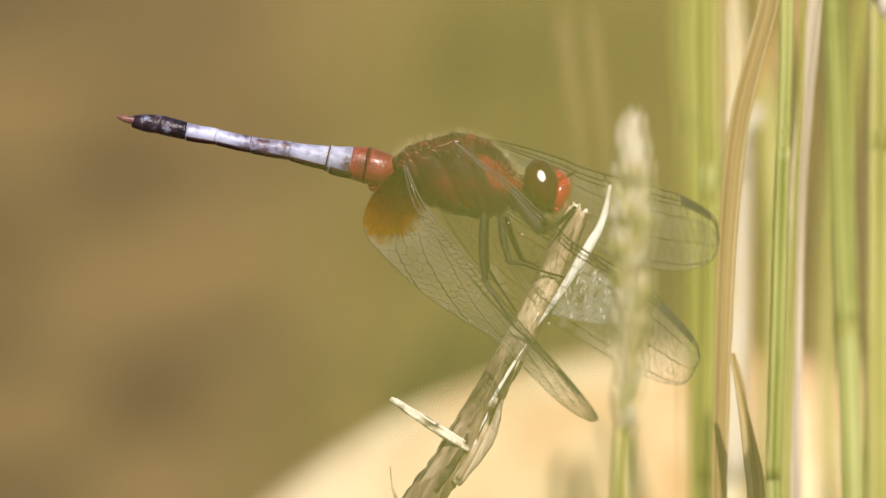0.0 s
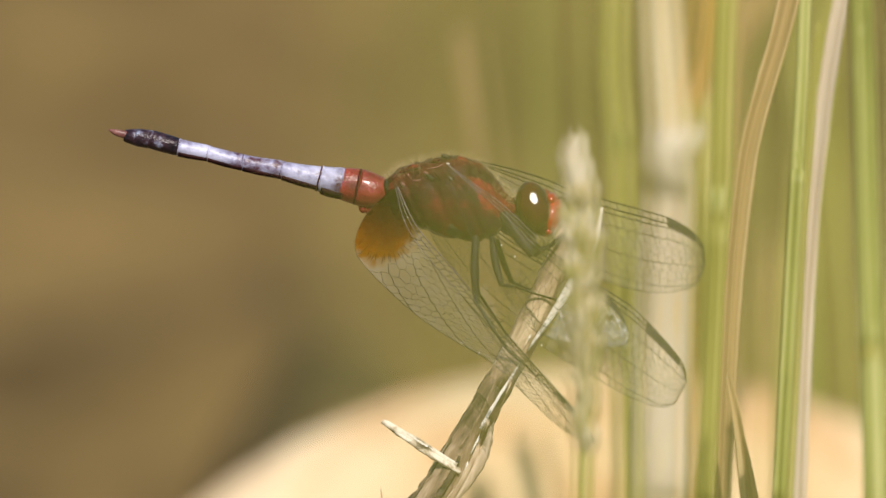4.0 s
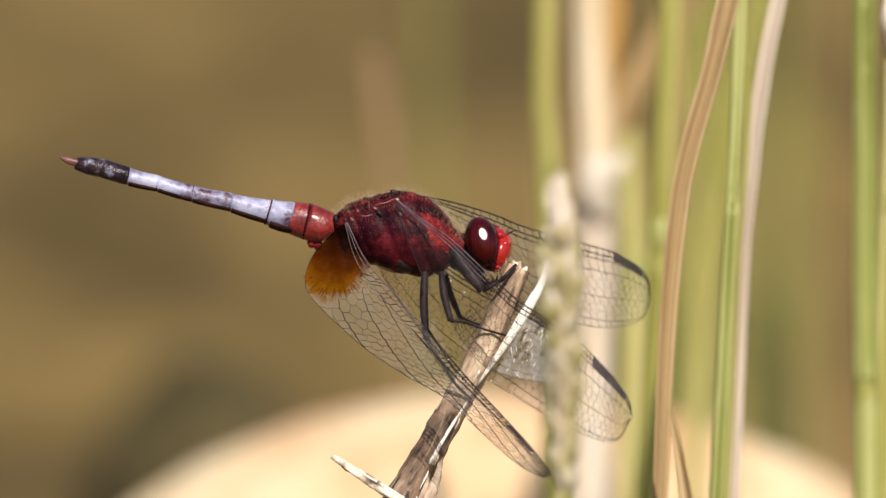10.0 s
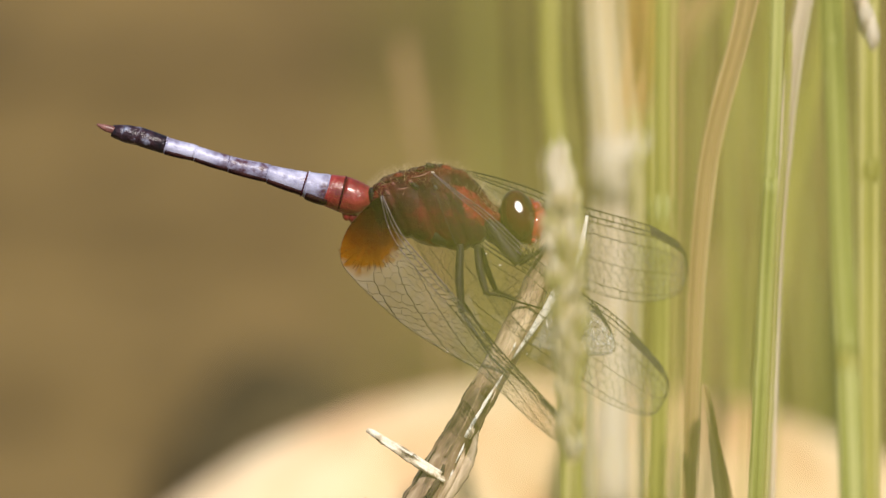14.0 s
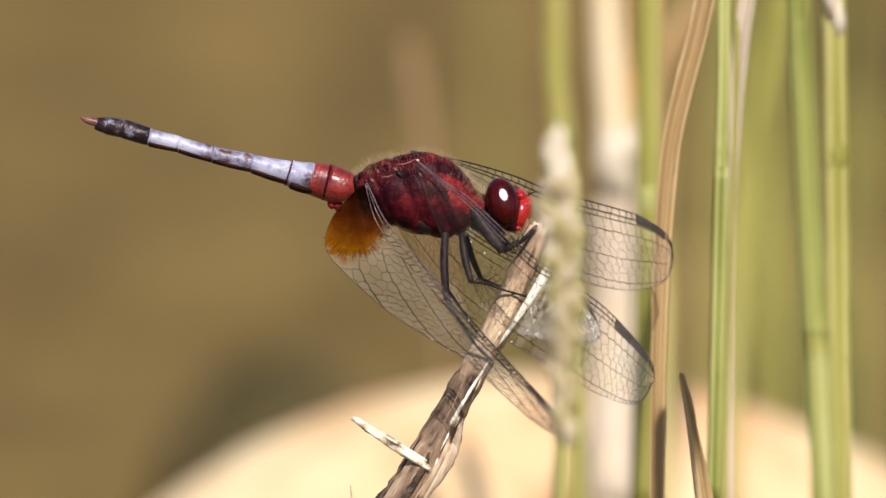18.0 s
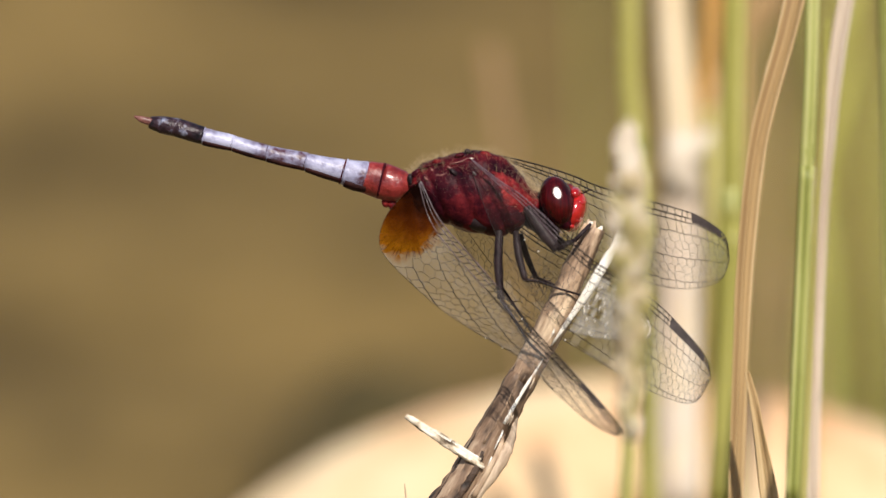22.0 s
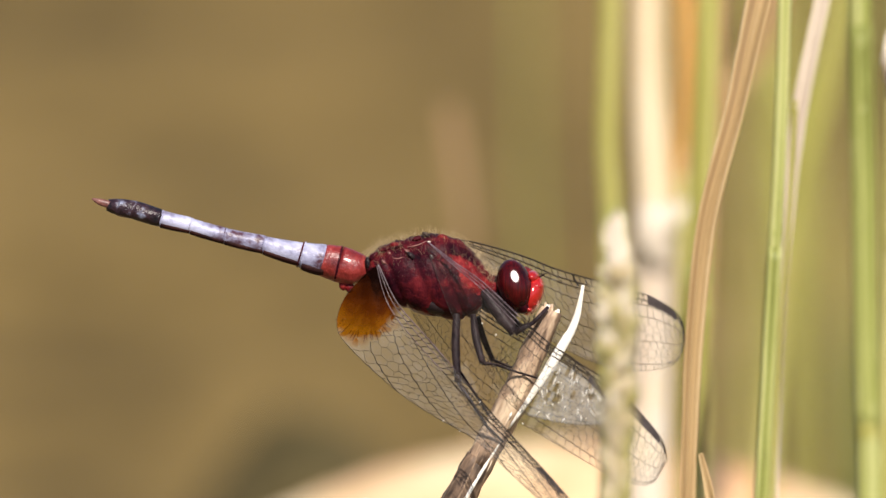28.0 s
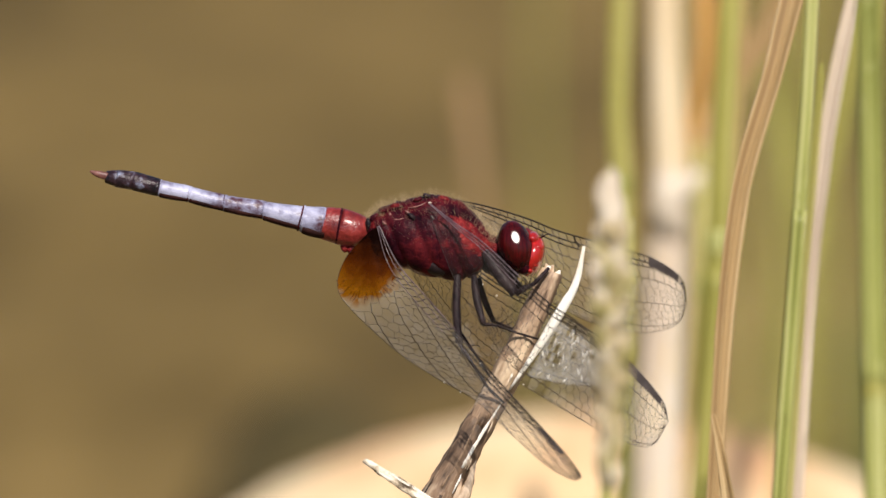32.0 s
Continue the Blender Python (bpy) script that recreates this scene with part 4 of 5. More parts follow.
def plant(key, name, label, path, depth, width, mat, flat=0.62, category="grass", group="grass stems", joints=(), sheath=None, rib=False, bends=True):
    """A stem or leaf through stage points at a depth behind the focus plane (metres), carried on down to the ground.
    Its upper length is a piece of its own that leans from a bend below; the wind moves that piece."""
    k = (DIST + depth) / DIST
    top = [STAGE @ Vector((x * MM * k, depth, z * MM * k)) for x, z in path]
    low, nxt = top[-1], top[-2]
    slope = (low.x - nxt.x) / max(1e-6, (nxt.z - low.z))
    foot = Vector((low.x + slope * (low.z - GROUND) * 0.35, 0.08 if .07 < depth < .12 else low.y + .05 * (.12 <= depth < .17), GROUND - 0.008))
    root = new(name)
    root.matrix_world = Matrix.Translation(foot)
    up = [Vector(p) - foot for p in spline(top[::-1], 36)]
    pts = [up[0] * (i / 10) for i in range(10)] + up
    n = len(pts)
    w = [(width[0] + (width[1] - width[0]) * max(0, i - 10) / (n - 11)) * .5 * MM * k for i in range(n)]
    w[-1] *= .55
    seed = len(STEMS) + 1
    cut = 4 if bends else 0
    bend = pts[cut].copy()

    def piece(a, b, parent, off):
        bm = bmesh.new()
        q = [p - off for p in pts[a:b]]
        if flat < .6:
            blade(bm, q, w[a:b], 24, .06, 24, seed)
        else:
            tube(bm, q, w[a:b], 14, flat, 0.08, uv=True)
        return part("leaf_blade" if flat < .6 else "stalk", bm, mat, parent)

    if cut:
        piece(0, cut + 1, root, Vector())
    upper = piece(cut, n, root, bend)
    upper.location = bend
    pts = [p - bend for p in pts]
    STEMS[key] = (upper, pts, foot + bend, k, depth)
    for i, jm in joints:
        bm = bmesh.new()
        q = pts[i]
        d = (pts[i + 1] - pts[i - 1]).normalized() * w[i]
        tube(bm, [q - d * 1.1, q - d * .5, q, q + d * .5, q + d * 1.1], [w[i] * f for f in (1.0, 1.03, 1.08, 1.04, 1.0)], 10, flat, uv=True)
        part("joint", bm, jm, upper)
    if sheath:
        a, e, sm = sheath
        bm = bmesh.new()
        tube(bm, pts[a:e], [v * 1.04 for v in w[a:e]], 12, flat, .05, uv=True)
        part("sheath", bm, sm, upper, "leaf sheath round the stalk")
    if rib:
        bm = bmesh.new()
        tube(bm, pts[cut:], [v * .13 for v in w[cut:]], 6, uv=True)
        part("midrib", bm, mat, upper)
    return tagged(root, label, category, group)


def seed_head(key, length, r, mats, count, seed=0, name="spikelet", full=0.6):
    """Uneven spikelets round the upper end of a stem, close at the top and loose below."""
    root, pts, foot, k, depth = STEMS[key]
    rnd = random.Random(seed)
    seg = pts
    bm = bmesh.new()
    core = pts[-16:]
    tube(bm, core, [r * MM * (.25 + .40 * min(1, i / 8) * (1 - max(0, i - 11) / 6)) for i in range(16)], 9, 1, .35)
    part("head_core", bm, mats[0], root, "pale core of the seed head")
    for c in range(count):
        f = c / count
        d = length * MM * (f if f < full else full + (round((f - full) * 9) / 9 + rnd.uniform(-.05, .05)))
        i, run = len(seg) - 1, 0.0
        while i > 0 and run + (seg[i] - seg[i - 1]).length < d:
            run += (seg[i] - seg[i - 1]).length
            i -= 1
        p = seg[i].lerp(seg[i - 1], min(1, max(0, (d - run) / max(1e-9, (seg[i] - seg[i - 1]).length))))
        a = rnd.uniform(0, 6.28)
        q = min(1.0, .35 + 3 * f) * rnd.uniform(.4, 1.35) * (1 if f < .45 else 1.25 - .55 * f)
        out = Vector((math.cos(a), math.sin(a), 0))
        bm = bmesh.new()
        s, e = p + out * .1 * MM, p + out * r * q * MM + Vector((rnd.uniform(-.3, .3), 0, r * rnd.uniform(.9, 1.9))) * MM
        g = rnd.uniform(.6, 1.5)
        tube(bm, [s, s.lerp(e, .35), s.lerp(e, .75), e], [.16 * r * MM, .36 * r * g * MM, .28 * r * g * MM, .03 * r * MM], 6)
        part(name, bm, mats[1] if f < .15 else mats[c % len(mats)] if f < .45 else mats[0] if c % 3 else mats[-1], root)


plant("A", "grass_plant", "green grass stem with a fat pale seed head", [(9.56, 6.04), (9.70, 3.56), (9.93, -0.33), (9.85, -5.15), (9.93, -9.59), (9.67, -16.63)], -0.06, (1.1, .6), LIME)
seed_head("A", 18, 1.15, (SEED, HUSK, SEED, YELLOW), 250, 1, full=0.78)
plant("B", "reed_plant", "thick bleached dry reed with a pale swollen joint", [(12.15, 27.44), (12.15, 18.56), (12.37, 12.63), (12.74, 6.33), (12.44, 0.04), (12.15, -7.37), (12.00, -16.63)], 0.11, (3.0, 1.9), PALE, joints=((28, HUSK),), sheath=(10, 30, DULL), category="reed", group="reeds")
plant("B2", "reed_plant", "dry straw reed leaf leaning away from a stem", [(22.44, 27.44), (19.85, 18.56), (17.70, 14.85), (15.41, 10.04), (13.37, 6.15), (12.81, 1.52), (12.52, -16.63)], 0.115, (1.8, 1.8), STRAW, .4, rib=True, category="reed", group="reeds")
plant("C", "reed_plant", "slender yellow-green reed beside a dry one", [(9.85, 27.44), (9.70, 18.56), (9.56, 11.89), (9.93, 5.22), (10.22, -16.63)], 0.10, (1.4, 1.3), LIME, joints=((20, GREEN),), category="reed", group="reeds")
plant("D2", "reed_plant", "soft green reed stem behind dry leaves", [(14.67, 9.67), (14.89, 4.11), (15.22, -2.19), (15.04, -16.63)], 0.115, (2.0, 1.6), LIME, joints=((25, GREEN),), category="reed", group="reeds")
plant("M", "reed_plant", "golden dry reed leaf", [(14.30, 27.44), (15.04, 18.56), (15.11, 15.59), (14.67, 12.26), (13.56, 5.96), (13.37, -16.63)], 0.115, (.8, 1.6), GOLD, .4, rib=True, category="reed", group="reeds")
plant("D", "grass_plant", "slim green grass stem with a darker joint", [(16.44, 27.44), (16.15, 18.56), (15.89, 10.78), (15.63, 0.04), (15.22, -9.59), (14.85, -16.63)], 0.062, (1.7, 1.5), LIME, joints=((26, GREEN),), sheath=(10, 26, LIME))
plant("E", "dry_grass_plant", "dry straw-coloured grass leaf with a crease", [(22.81, 27.44), (20.78, 18.56), (19.78, 14.11), (17.81, 7.07), (16.89, 0.04), (16.44, -7.37), (16.07, -16.63)], 0.015, (1.1, 1.9), STRAW, .4, rib=True)
plant("E2", "dry_grass_plant", "thin curled dry grass leaf", [(16.74, -8.30), (17.22, -10.40), (17.70, -12.93), (18.19, -16.63)], 0.009, (1.25, .4), STRAW, .4, rib=True)
plant("F", "grass_plant", "green grass stem with a cut top", [(21.56, 23.00), (21.33, 13.67), (21.04, 7.07), (20.67, 0.04), (20.22, -9.22), (19.85, -16.63)], 0.022, (1.0, .95), GREEN, joints=((30, GREEN),), sheath=(10, 30, GREEN))
plant("F2", "dry_grass_plant", "bleached dry grass leaf along a green stem", [(25.78, 27.44), (23.85, 18.56), (22.74, 12.63), (21.85, 5.22), (21.41, 0.04), (21.04, -7.74), (20.78, -16.63)], 0.032, (1.1, 1.15), DULL, .4, rib=True)
plant("K", "grass_plant", "long yellow-green grass leaf bending aside", [(28.00, 27.44), (25.85, 16.70), (24.52, 11.52), (23.11, 5.59), (22.07, 0.04), (21.26, -7.74), (20.78, -16.63)], 0.14, (1.2, 1.7), LIME)
plant("D3", "dry_grass_plant", "thin golden dry leaf along a green stem", [(17.70, 27.44), (17.11, 18.56), (16.74, 10.78), (16.22, 0.04), (15.63, -9.59), (15.26, -16.63)], 0.065, (.7, .6), STRAW, .4, rib=True)
plant("F3", "grass_plant", "thin pale green leaf along a thicker stem", [(22.22, 14.85), (21.85, 7.07), (21.37, 0.04), (20.85, -9.22), (20.44, -16.63)], 0.027, (.55, .4), LIME, .4, rib=True)
plant("G", "grass_plant", "thick green grass stem with a dark joint", [(25.70, 27.44), (25.93, 18.56), (26.22, 10.78), (26.52, 0.04), (26.89, -9.22), (27.04, -16.63)], -0.046, (1.7, 1.4), GREEN, joints=((19, LIME),), sheath=(19, 40, GREEN))
plant("H", "grass_plant", "green grass stem with a pale husk near its top", [(28.59, 27.44), (28.37, 18.56), (28.30, 8.93), (28.19, 0.04), (28.00, -16.63)], -0.032, (1.7, 1.5), LIME, joints=((24, LIME),))
plant("I", "dry_grass_plant", "tip of a dry brown grass leaf", [(-1.33, 14.19), (-0.70, 10.78), (0.04, 5.59), (0.59, -0.33), (1.15, -16.63)], 0.207, (0.45, 1.25), TAN, .4, rib=True)
plant("J", "grass_plant", "dull green grass leaf", [(3.56, 27.44), (3.56, 18.56), (3.74, 10.41), (4.00, 4.11), (4.30, -16.63)], 0.34, (1.1, .8), OLIVE, .4, rib=True)
plant("V", "grass_plant", "tall green grass leaf standing before the stalk", [(12.81, 112.63), (12.44, 45.96), (12.07, 0.00), (11.85, -57.74), (11.80, -100.0)], -0.9, (14.0, 14.0), VEIL, .3, rib=True, bends=False)



def bud(key, pts, mat):
    """A pale swollen bud where leaves part from a stem."""
    root, _, foot, k, depth = STEMS[key]
    for x, z, w, h, a in pts:
        bm = bmesh.new()
        c = STAGE @ Vector((x * MM * k, depth - .0015, z * MM * k)) - foot
        ball(bm, c, (w * MM * k, w * .7 * MM * k, h * MM * k), Matrix.Rotation(radians(a), 4, "Y"), 14, 10)
        part("bud", bm, mat, root, "pale swollen bud at the joint")


bud("B", [(*(12.44, 5.85), 1.15, 1.7, 8), (*(13.56, 6.56), .6, 1.9, 38), (*(12.81, 5.22), .9, 1.7, -12), (*(12.00, 5.22), .5, 1.5, -20)], HUSK)

rnd = random.Random(21)
SOFT = 17
for k in range(SOFT):
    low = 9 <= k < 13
    if k >= 13:
        x, lean, topz = 18.5 + 2.6 * (k - 13), rnd.uniform(-.2, .6), 26
    elif low:
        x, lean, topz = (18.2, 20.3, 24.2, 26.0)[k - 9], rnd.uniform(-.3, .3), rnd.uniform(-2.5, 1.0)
    else:
        x, lean, topz = 12.5 + 19 * (k + rnd.uniform(.1, .9)) / 9, rnd.uniform(-.7, .45), rnd.choice((26, 26, rnd.uniform(0, 12)))
    c = (x + lean * (topz + 16) * .14, topz), (x + lean * 2.0, topz * .4 - 4), (x + lean * .6, topz * .2 - 9), (x, -16.6)
    which = rnd.random()
    kind = SHADED if low else (LIME, VEIL, OLIVE, OLIVE)[k - 13] if k >= 13 else LIME if which < .15 else OLIVE if which < .5 else STRAW
    dep = rnd.uniform(.28, .42) if k != 4 else .2
    green = kind is not STRAW
    label = "short grass leaf, its green darkened for the shade between taller stems" if low else "soft green grass leaf among taller stems" if green else "soft dry grass leaf among taller stems"
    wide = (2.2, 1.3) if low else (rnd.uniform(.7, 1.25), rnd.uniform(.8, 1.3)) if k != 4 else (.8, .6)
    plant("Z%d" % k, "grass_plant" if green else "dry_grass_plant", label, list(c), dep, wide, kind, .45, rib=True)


def husk(key, i):
    root, pts, foot, k, depth = STEMS[key]
    for s, (dx, dz) in enumerate(((-.7, 0), (-.2, 1.5), (.4, 3), (-.3, -1.5), (.2, -3))):
        bm = bmesh.new()
        p = pts[i] + Vector((dx, -.6, dz)) * MM
        tube(bm, [p, p + Vector((.1, -.2, 1.5)) * MM, p + Vector((0, 0, 3.4)) * MM], [.15 * MM, .5 * MM, .06 * MM], 7)
        part("husk", bm, HUSK, root, "pale papery husk")


husk("H", 34)


# ---- what moves ----
def motions():
    w = (WX - OX) * MM, 0, (WZ - OZ) * MM
    BEND = [(0, -3.55), (0.5, -2.84), (1, -2.61), (1.5, -2.13), (2, -2.25), (2.5, -1.78), (3, -1.42), (3.5, -1.78), (5.5, -1.30), (6, -0.71), (7, -0.59), (8.5, -0.47), (9, -0.71), (9.5, -0.83), (10, -0.12), (10.5, -0.71), (11, -0.83), (11.5, -0.47), (12, 0.12), (12.5, -0.47), (13, -0.00), (13.5, 0.71), (14, 1.18), (14.5, 1.42), (15, 1.54), (15.5, 1.07), (17.5, -0.00), (18, 0.12), (18.5, -0.24), (19, -0.00), (19.5, 0.36), (20, 0.12), (20.5, -0.36), (21, 0.12), (21.5, -0.24), (22, -0.00), (22.5, 0.36), (23, 0.71), (24, 0.47), (25, 0.59), (25.5, 0.59), (27.5, -0.47), (28, 0.12), (28.5, -0.24), (29, -0.71), (29.5, 0.12), (30, -0.24), (30.5, 0.12), (31, -1.42), (31.5, -1.78), (32, -2.25)]
    walk(abdomen, [(t, pose(*w, 0, a, 0)) for t, a in BEND])
    n = near_hind.location.copy()
    walk(near_hind, [(t, pose(*n, 0, a, 0)) for t, a in ((0, 0.9), (3, 0.7), (6, 0.7), (8, 0.5), (9, 0.1), (13, 0), (14, .4), (18, 0), (32, 0))])
    drift = [(t, .07 * t + .03 * math.sin(t * 1.7), .04 * math.sin(t * 1.1) + .02 * math.sin(t * 2.9)) for t in range(33)]
    walk(pool, [(t, pose(x, y, GROUND)) for t, x, y in drift])
    for k in range(SOFT):
        SWAY["Z%d" % k] = [(t, a * .45 + .3 * math.sin(t * 2.1 + k)) for t, a in SWAY["D" if k % 2 else "B"]]
    for key, rows in SWAY.items():
        upper, pts, bend, k, depth = STEMS[key]
        walk(upper, [(t, pose(*upper.location, 0, a, 0)) for t, a in rows])


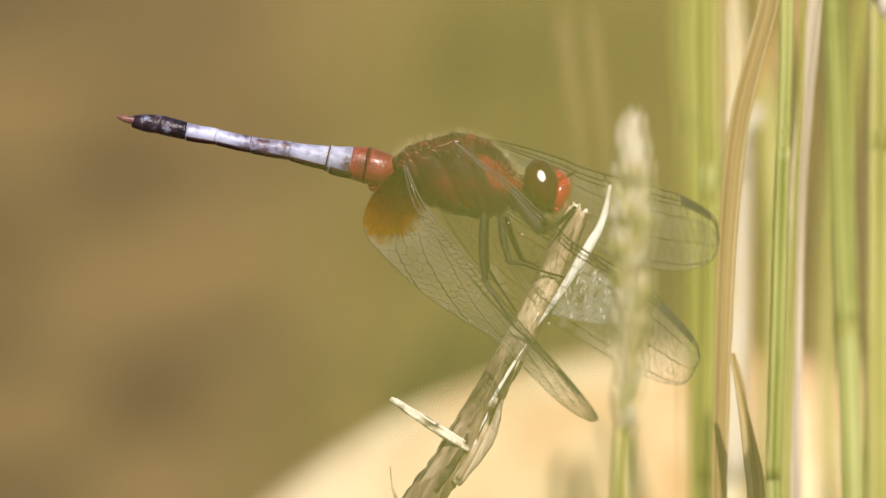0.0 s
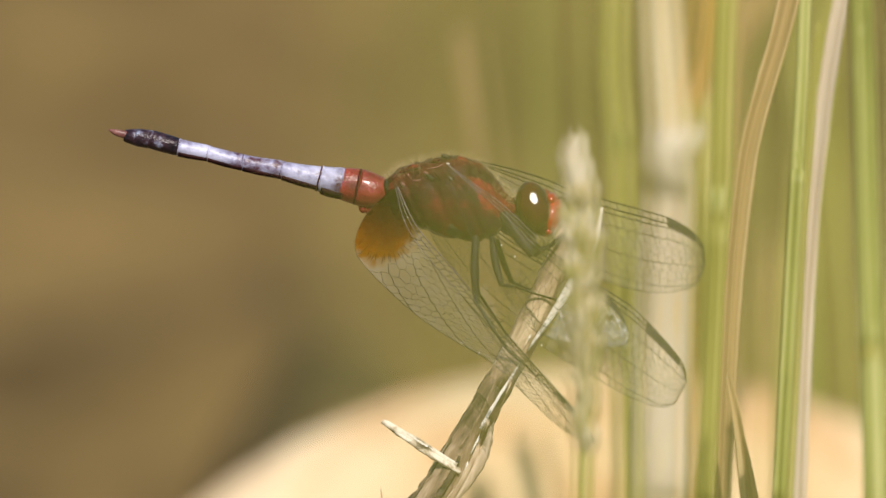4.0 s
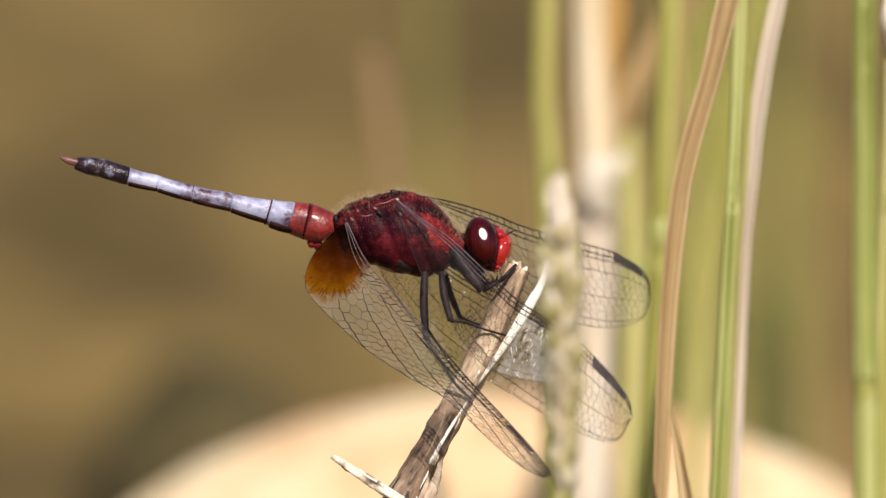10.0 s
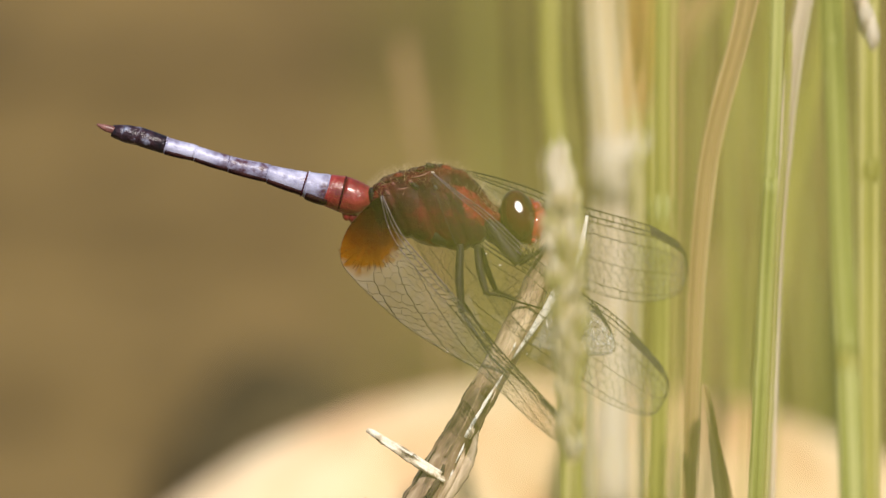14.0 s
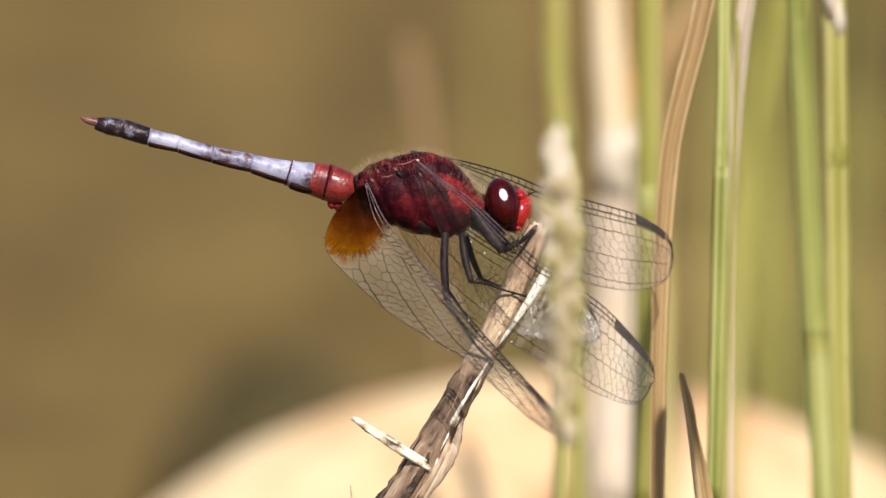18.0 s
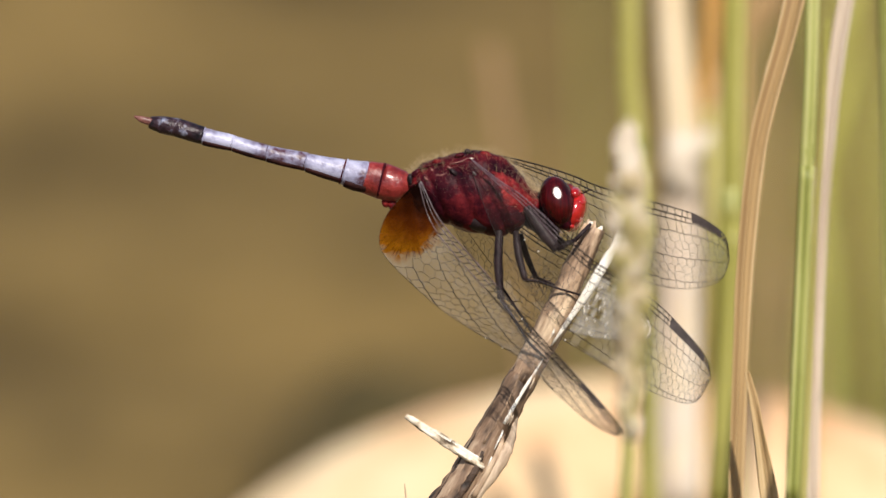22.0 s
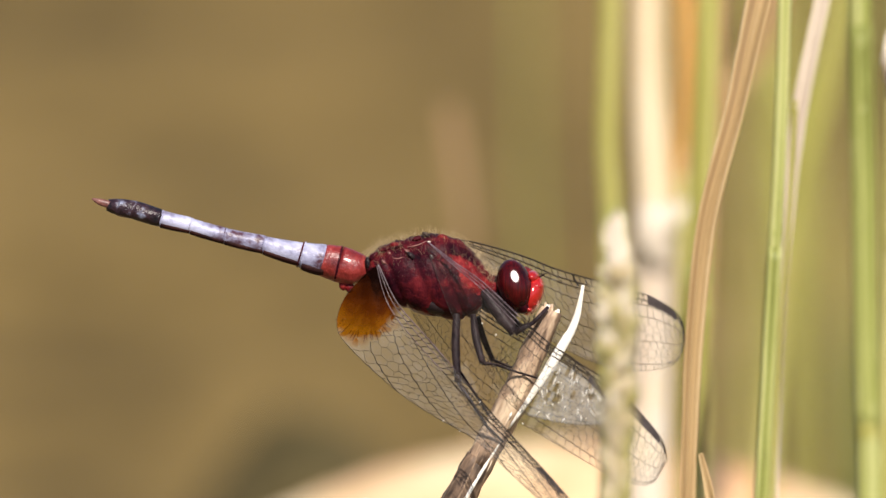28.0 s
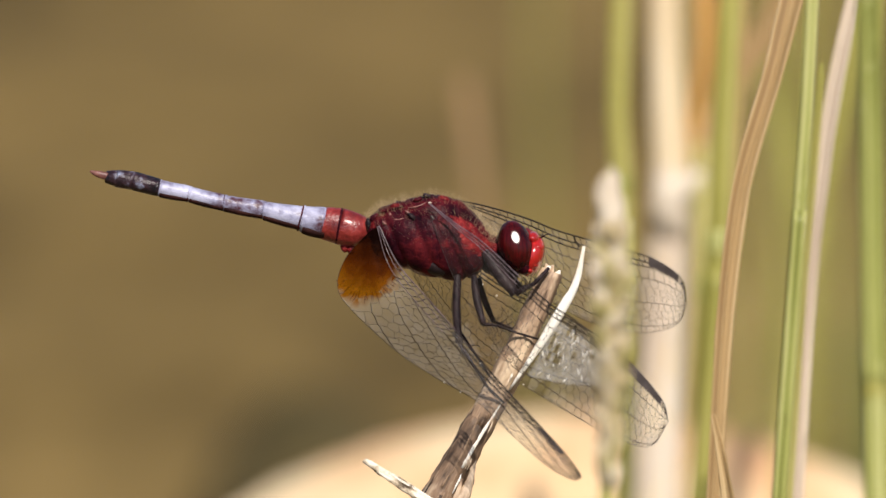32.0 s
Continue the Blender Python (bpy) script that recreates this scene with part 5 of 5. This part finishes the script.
# seconds and degrees of lean to the right
SWAY = {
    "A": [(0, 1.90), (1, 1.27), (2, 0.88), (3, -0.49), (6, -1.50), (7, 1.27), (8, -0.66), (9, -0.65), (10, -0.58), (11, -1.09), (12, -3.62), (13, -0.04), (14, -1.68), (15, -1.79), (18, -1.02), (19, -0.94), (20, -0.62), (21, 1.25), (22, 0.00), (23, -0.32), (24, -0.51), (25, -0.25), (28, 0.93), (29, 0.73), (30, 0.15), (31, 0.22), (32, 0.69)],
    "B": [(0, -0.46), (1, -1.08), (2, -0.92), (3, -0.64), (6, 0.01), (7, -0.14), (8, -0.95), (9, 0.07), (10, 0.12), (11, -0.47), (12, -1.14), (13, -0.25), (14, -1.56), (15, -0.74), (18, -0.94), (19, -1.18), (20, -1.26), (21, -0.84), (22, -1.22), (23, -1.18), (24, -1.46), (25, -1.05), (28, 0.21), (29, 1.09), (30, 0.53), (31, 0.45), (32, 0.89)],
    "B2": [(0, -0.61), (1, -1.23), (2, -1.07), (3, -0.79), (6, 0.44), (7, -0.74), (8, -0.51), (9, -0.07), (10, -0.71), (11, -0.98), (12, -1.30), (13, -0.40), (14, -1.71), (15, -0.60), (18, -1.09), (19, -1.34), (20, -1.42), (21, -1.00), (22, -1.37), (23, -1.33), (24, -1.61), (25, -1.21), (28, 0.06), (29, 0.93), (30, 0.38), (31, 0.29), (32, 0.73)],
    "C": [(0, -0.04), (1, -0.63), (2, -1.18), (3, -0.91), (6, -0.18), (7, -0.72), (8, -1.26), (9, -0.37), (10, -0.23), (11, -0.60), (12, -1.25), (13, -0.38), (14, -2.02), (15, -1.17), (18, -1.40), (19, -1.60), (20, -0.74), (21, -1.03), (22, -1.22), (23, -1.51), (24, -1.14), (25, -1.22), (28, 0.23), (29, 1.11), (30, 0.49), (31, 0.42), (32, 0.62)],
    "D": [(0, -2.38), (1, -1.25), (2, -0.95), (3, -0.86), (6, 4.33), (7, 5.63), (8, 1.12), (9, 6.20), (10, 0.70), (11, 1.31), (12, -1.21), (13, 0.23), (14, -1.42), (15, 2.06), (18, -1.46), (19, -0.95), (20, -1.97), (21, 0.60), (22, -0.53), (23, -1.24), (24, -1.80), (25, -1.47), (28, 0.31), (29, -0.15), (30, 1.47), (31, 1.43), (32, 1.16)],
    "E": [(0, -0.78), (1, -0.13), (2, 0.18), (3, -0.25), (6, 3.07), (7, 3.53), (8, 0.42), (9, 4.16), (10, -0.08), (11, 1.19), (12, -1.38), (13, -0.18), (14, -0.55), (15, 0.79), (18, -1.57), (19, -0.99), (20, -1.88), (21, 0.53), (22, -0.28), (23, -0.86), (24, -1.31), (25, -1.35), (28, -0.61), (29, -0.33), (30, 1.58), (31, 0.77), (32, 0.86)],
    "F": [(0, -1.24), (1, -0.48), (2, -0.19), (3, -0.28), (6, 3.52), (7, 4.83), (8, 0.87), (9, 4.95), (10, -0.03), (11, 1.29), (12, -0.79), (13, -0.03), (14, -0.07), (15, 1.85), (18, -1.61), (19, -0.87), (20, -1.73), (21, 0.63), (22, -0.38), (23, -0.98), (24, -1.40), (25, -1.34), (28, 0.21), (29, 0.03), (30, 1.47), (31, 1.35), (32, 1.25)],
    "F2": [(0, -1.35), (1, -0.53), (2, -0.18), (3, -0.22), (6, 3.63), (7, 4.33), (8, 0.79), (9, 4.71), (10, 0.14), (11, 1.41), (12, -0.56), (13, 0.00), (14, -0.22), (15, 1.64), (18, -1.87), (19, -0.99), (20, -1.92), (21, 0.36), (22, -0.28), (23, -0.90), (24, -1.49), (25, -1.33), (28, -0.06), (29, -0.16), (30, 1.63), (31, 1.06), (32, 1.41)],
    "K": [(0, -4.34), (1, -3.90), (2, -2.11), (3, -2.59), (6, -0.91), (7, -1.10), (8, -2.05), (9, -0.38), (10, -1.74), (11, 0.51), (12, -2.59), (13, -1.21), (14, -0.79), (15, 2.37), (18, -2.28), (19, -2.68), (20, -4.12), (21, -1.12), (22, -2.48), (23, -2.97), (24, -3.25), (25, -3.46), (28, -1.19), (29, -1.05), (30, 0.91), (31, 0.11), (32, 0.12)],
    "G": [(0, -0.23), (1, 0.47), (2, 0.43), (3, 0.02), (6, 1.86), (7, 3.15), (8, 0.26), (9, 2.95), (10, 1.53), (11, 0.65), (12, -0.63), (13, 0.06), (14, -0.60), (15, 0.59), (18, -1.27), (19, -0.48), (20, -1.21), (21, 1.06), (22, 0.36), (23, -0.72), (24, -0.75), (25, -0.86), (28, 0.69), (29, 0.49), (30, 1.83), (31, 1.23), (32, 0.95)],
    "M": [(0, -0.61), (1, -1.23), (2, -1.07), (3, -0.79), (6, 0.44), (7, -0.74), (8, -0.51), (9, -0.07), (10, -0.71), (11, -0.98), (12, -1.30), (13, -0.40), (14, -1.71), (15, -0.60), (18, -1.09), (19, -1.34), (20, -1.42), (21, -1.00), (22, -1.37), (23, -1.33), (24, -1.61), (25, -1.21), (28, 0.06), (29, 0.93), (30, 0.38), (31, 0.29), (32, 0.73)],
    "D2": [(0, -0.46), (1, -1.08), (2, -0.92), (3, -0.64), (6, 0.01), (7, -0.14), (8, -0.95), (9, 0.07), (10, 0.12), (11, -0.47), (12, -1.14), (13, -0.25), (14, -1.56), (15, -0.74), (18, -0.94), (19, -1.18), (20, -1.26), (21, -0.84), (22, -1.22), (23, -1.18), (24, -1.46), (25, -1.05), (28, 0.21), (29, 1.09), (30, 0.53), (31, 0.45), (32, 0.89)],
    "D3": [(0, -2.38), (1, -1.25), (2, -0.95), (3, -0.86), (6, 4.33), (7, 5.63), (8, 1.12), (9, 6.20), (10, 0.70), (11, 1.31), (12, -1.21), (13, 0.23), (14, -1.42), (15, 2.06), (18, -1.46), (19, -0.95), (20, -1.97), (21, 0.60), (22, -0.53), (23, -1.24), (24, -1.80), (25, -1.47), (28, 0.31), (29, -0.15), (30, 1.47), (31, 1.43), (32, 1.16)],
    "F3": [(0, -1.24), (1, -0.48), (2, -0.19), (3, -0.28), (6, 3.52), (7, 4.83), (8, 0.87), (9, 4.95), (10, -0.03), (11, 1.29), (12, -0.79), (13, -0.03), (14, -0.07), (15, 1.85), (18, -1.61), (19, -0.87), (20, -1.73), (21, 0.63), (22, -0.38), (23, -0.98), (24, -1.40), (25, -1.34), (28, 0.21), (29, 0.03), (30, 1.47), (31, 1.35), (32, 1.25)],
    "E2": [(0, -0.31), (1, -0.05), (2, 0.07), (3, -0.10), (6, 1.23), (7, 1.41), (8, 0.17), (9, 1.67), (10, -0.03), (11, 0.48), (12, -0.55), (13, -0.07), (14, -0.22), (15, 0.32), (18, -0.63), (19, -0.40), (20, -0.75), (21, 0.21), (22, -0.11), (23, -0.35), (24, -0.52), (25, -0.54), (28, -0.24), (29, -0.13), (30, 0.63), (31, 0.31), (32, 0.34)],
    "H": [(0, -0.23), (1, 0.47), (2, 0.43), (3, 0.02), (6, 1.86), (7, 3.15), (8, 0.26), (9, 2.95), (10, 1.53), (11, 0.65), (12, -0.63), (13, 0.06), (14, -0.60), (15, 0.59), (18, -1.27), (19, -0.48), (20, -1.21), (21, 1.06), (22, 0.36), (23, -0.72), (24, -0.75), (25, -0.86), (28, 0.69), (29, 0.49), (30, 1.83), (31, 1.23), (32, 0.95)],
    "I": [(0, -0.41), (1, -0.97), (2, -0.83), (3, -0.57), (6, 0.01), (7, -0.12), (8, -0.86), (9, 0.06), (10, 0.10), (11, -0.42), (12, -1.03), (13, -0.22), (14, -1.40), (15, -0.66), (18, -0.84), (19, -1.06), (20, -1.14), (21, -0.76), (22, -1.10), (23, -1.06), (24, -1.31), (25, -0.95), (28, 0.19), (29, 0.98), (30, 0.48), (31, 0.40), (32, 0.80)],
    "J": [(0, -0.27), (1, -0.65), (2, -0.55), (3, -0.38), (6, 0.01), (7, -0.08), (8, -0.57), (9, 0.04), (10, 0.07), (11, -0.28), (12, -0.69), (13, -0.15), (14, -0.93), (15, -0.44), (18, -0.56), (19, -0.71), (20, -0.76), (21, -0.51), (22, -0.73), (23, -0.71), (24, -0.88), (25, -0.63), (28, 0.13), (29, 0.65), (30, 0.32), (31, 0.27), (32, 0.53)],
    "V": [(0, 6.89), (0.5, 6.33), (1, 5.79), (1.5, 5.59), (2, 5.39), (2.5, 4.04), (3, 2.48), (3.5, 2.06), (4.5, 0.04), (5.5, -2.24), (5.8, -1.76), (6.1, -2.53), (6.3, -0.94), (6.6, 0.37), (7, 1.41), (8, 2.26), (9, 0.29), (10, 1.71), (10.5, 1.65), (11, 0.63), (11.3, 0.33), (11.6, -0.75), (12, -1.14), (12.5, -0.75), (13, 0.51), (13.4, 2.06), (13.7, 0.89), (14, -0.02), (14.3, 1.14), (14.6, -0.22), (15, -1.43), (15.3, -2.15), (15.5, -1.19), (16.2, 0.19), (17, 1.13), (17.5, 1.64), (17.8, 2.51), (18.2, 3.65), (19, 4.32), (20, 4.94), (21, 4.67), (22, 5.04), (23, 4.94), (24, 5.38), (25, 5.12), (26, 4.89), (27, 4.48), (28, 4.06), (29, 3.76), (30, 4.43), (31, 4.33), (32, 4.26)],
}

motions()
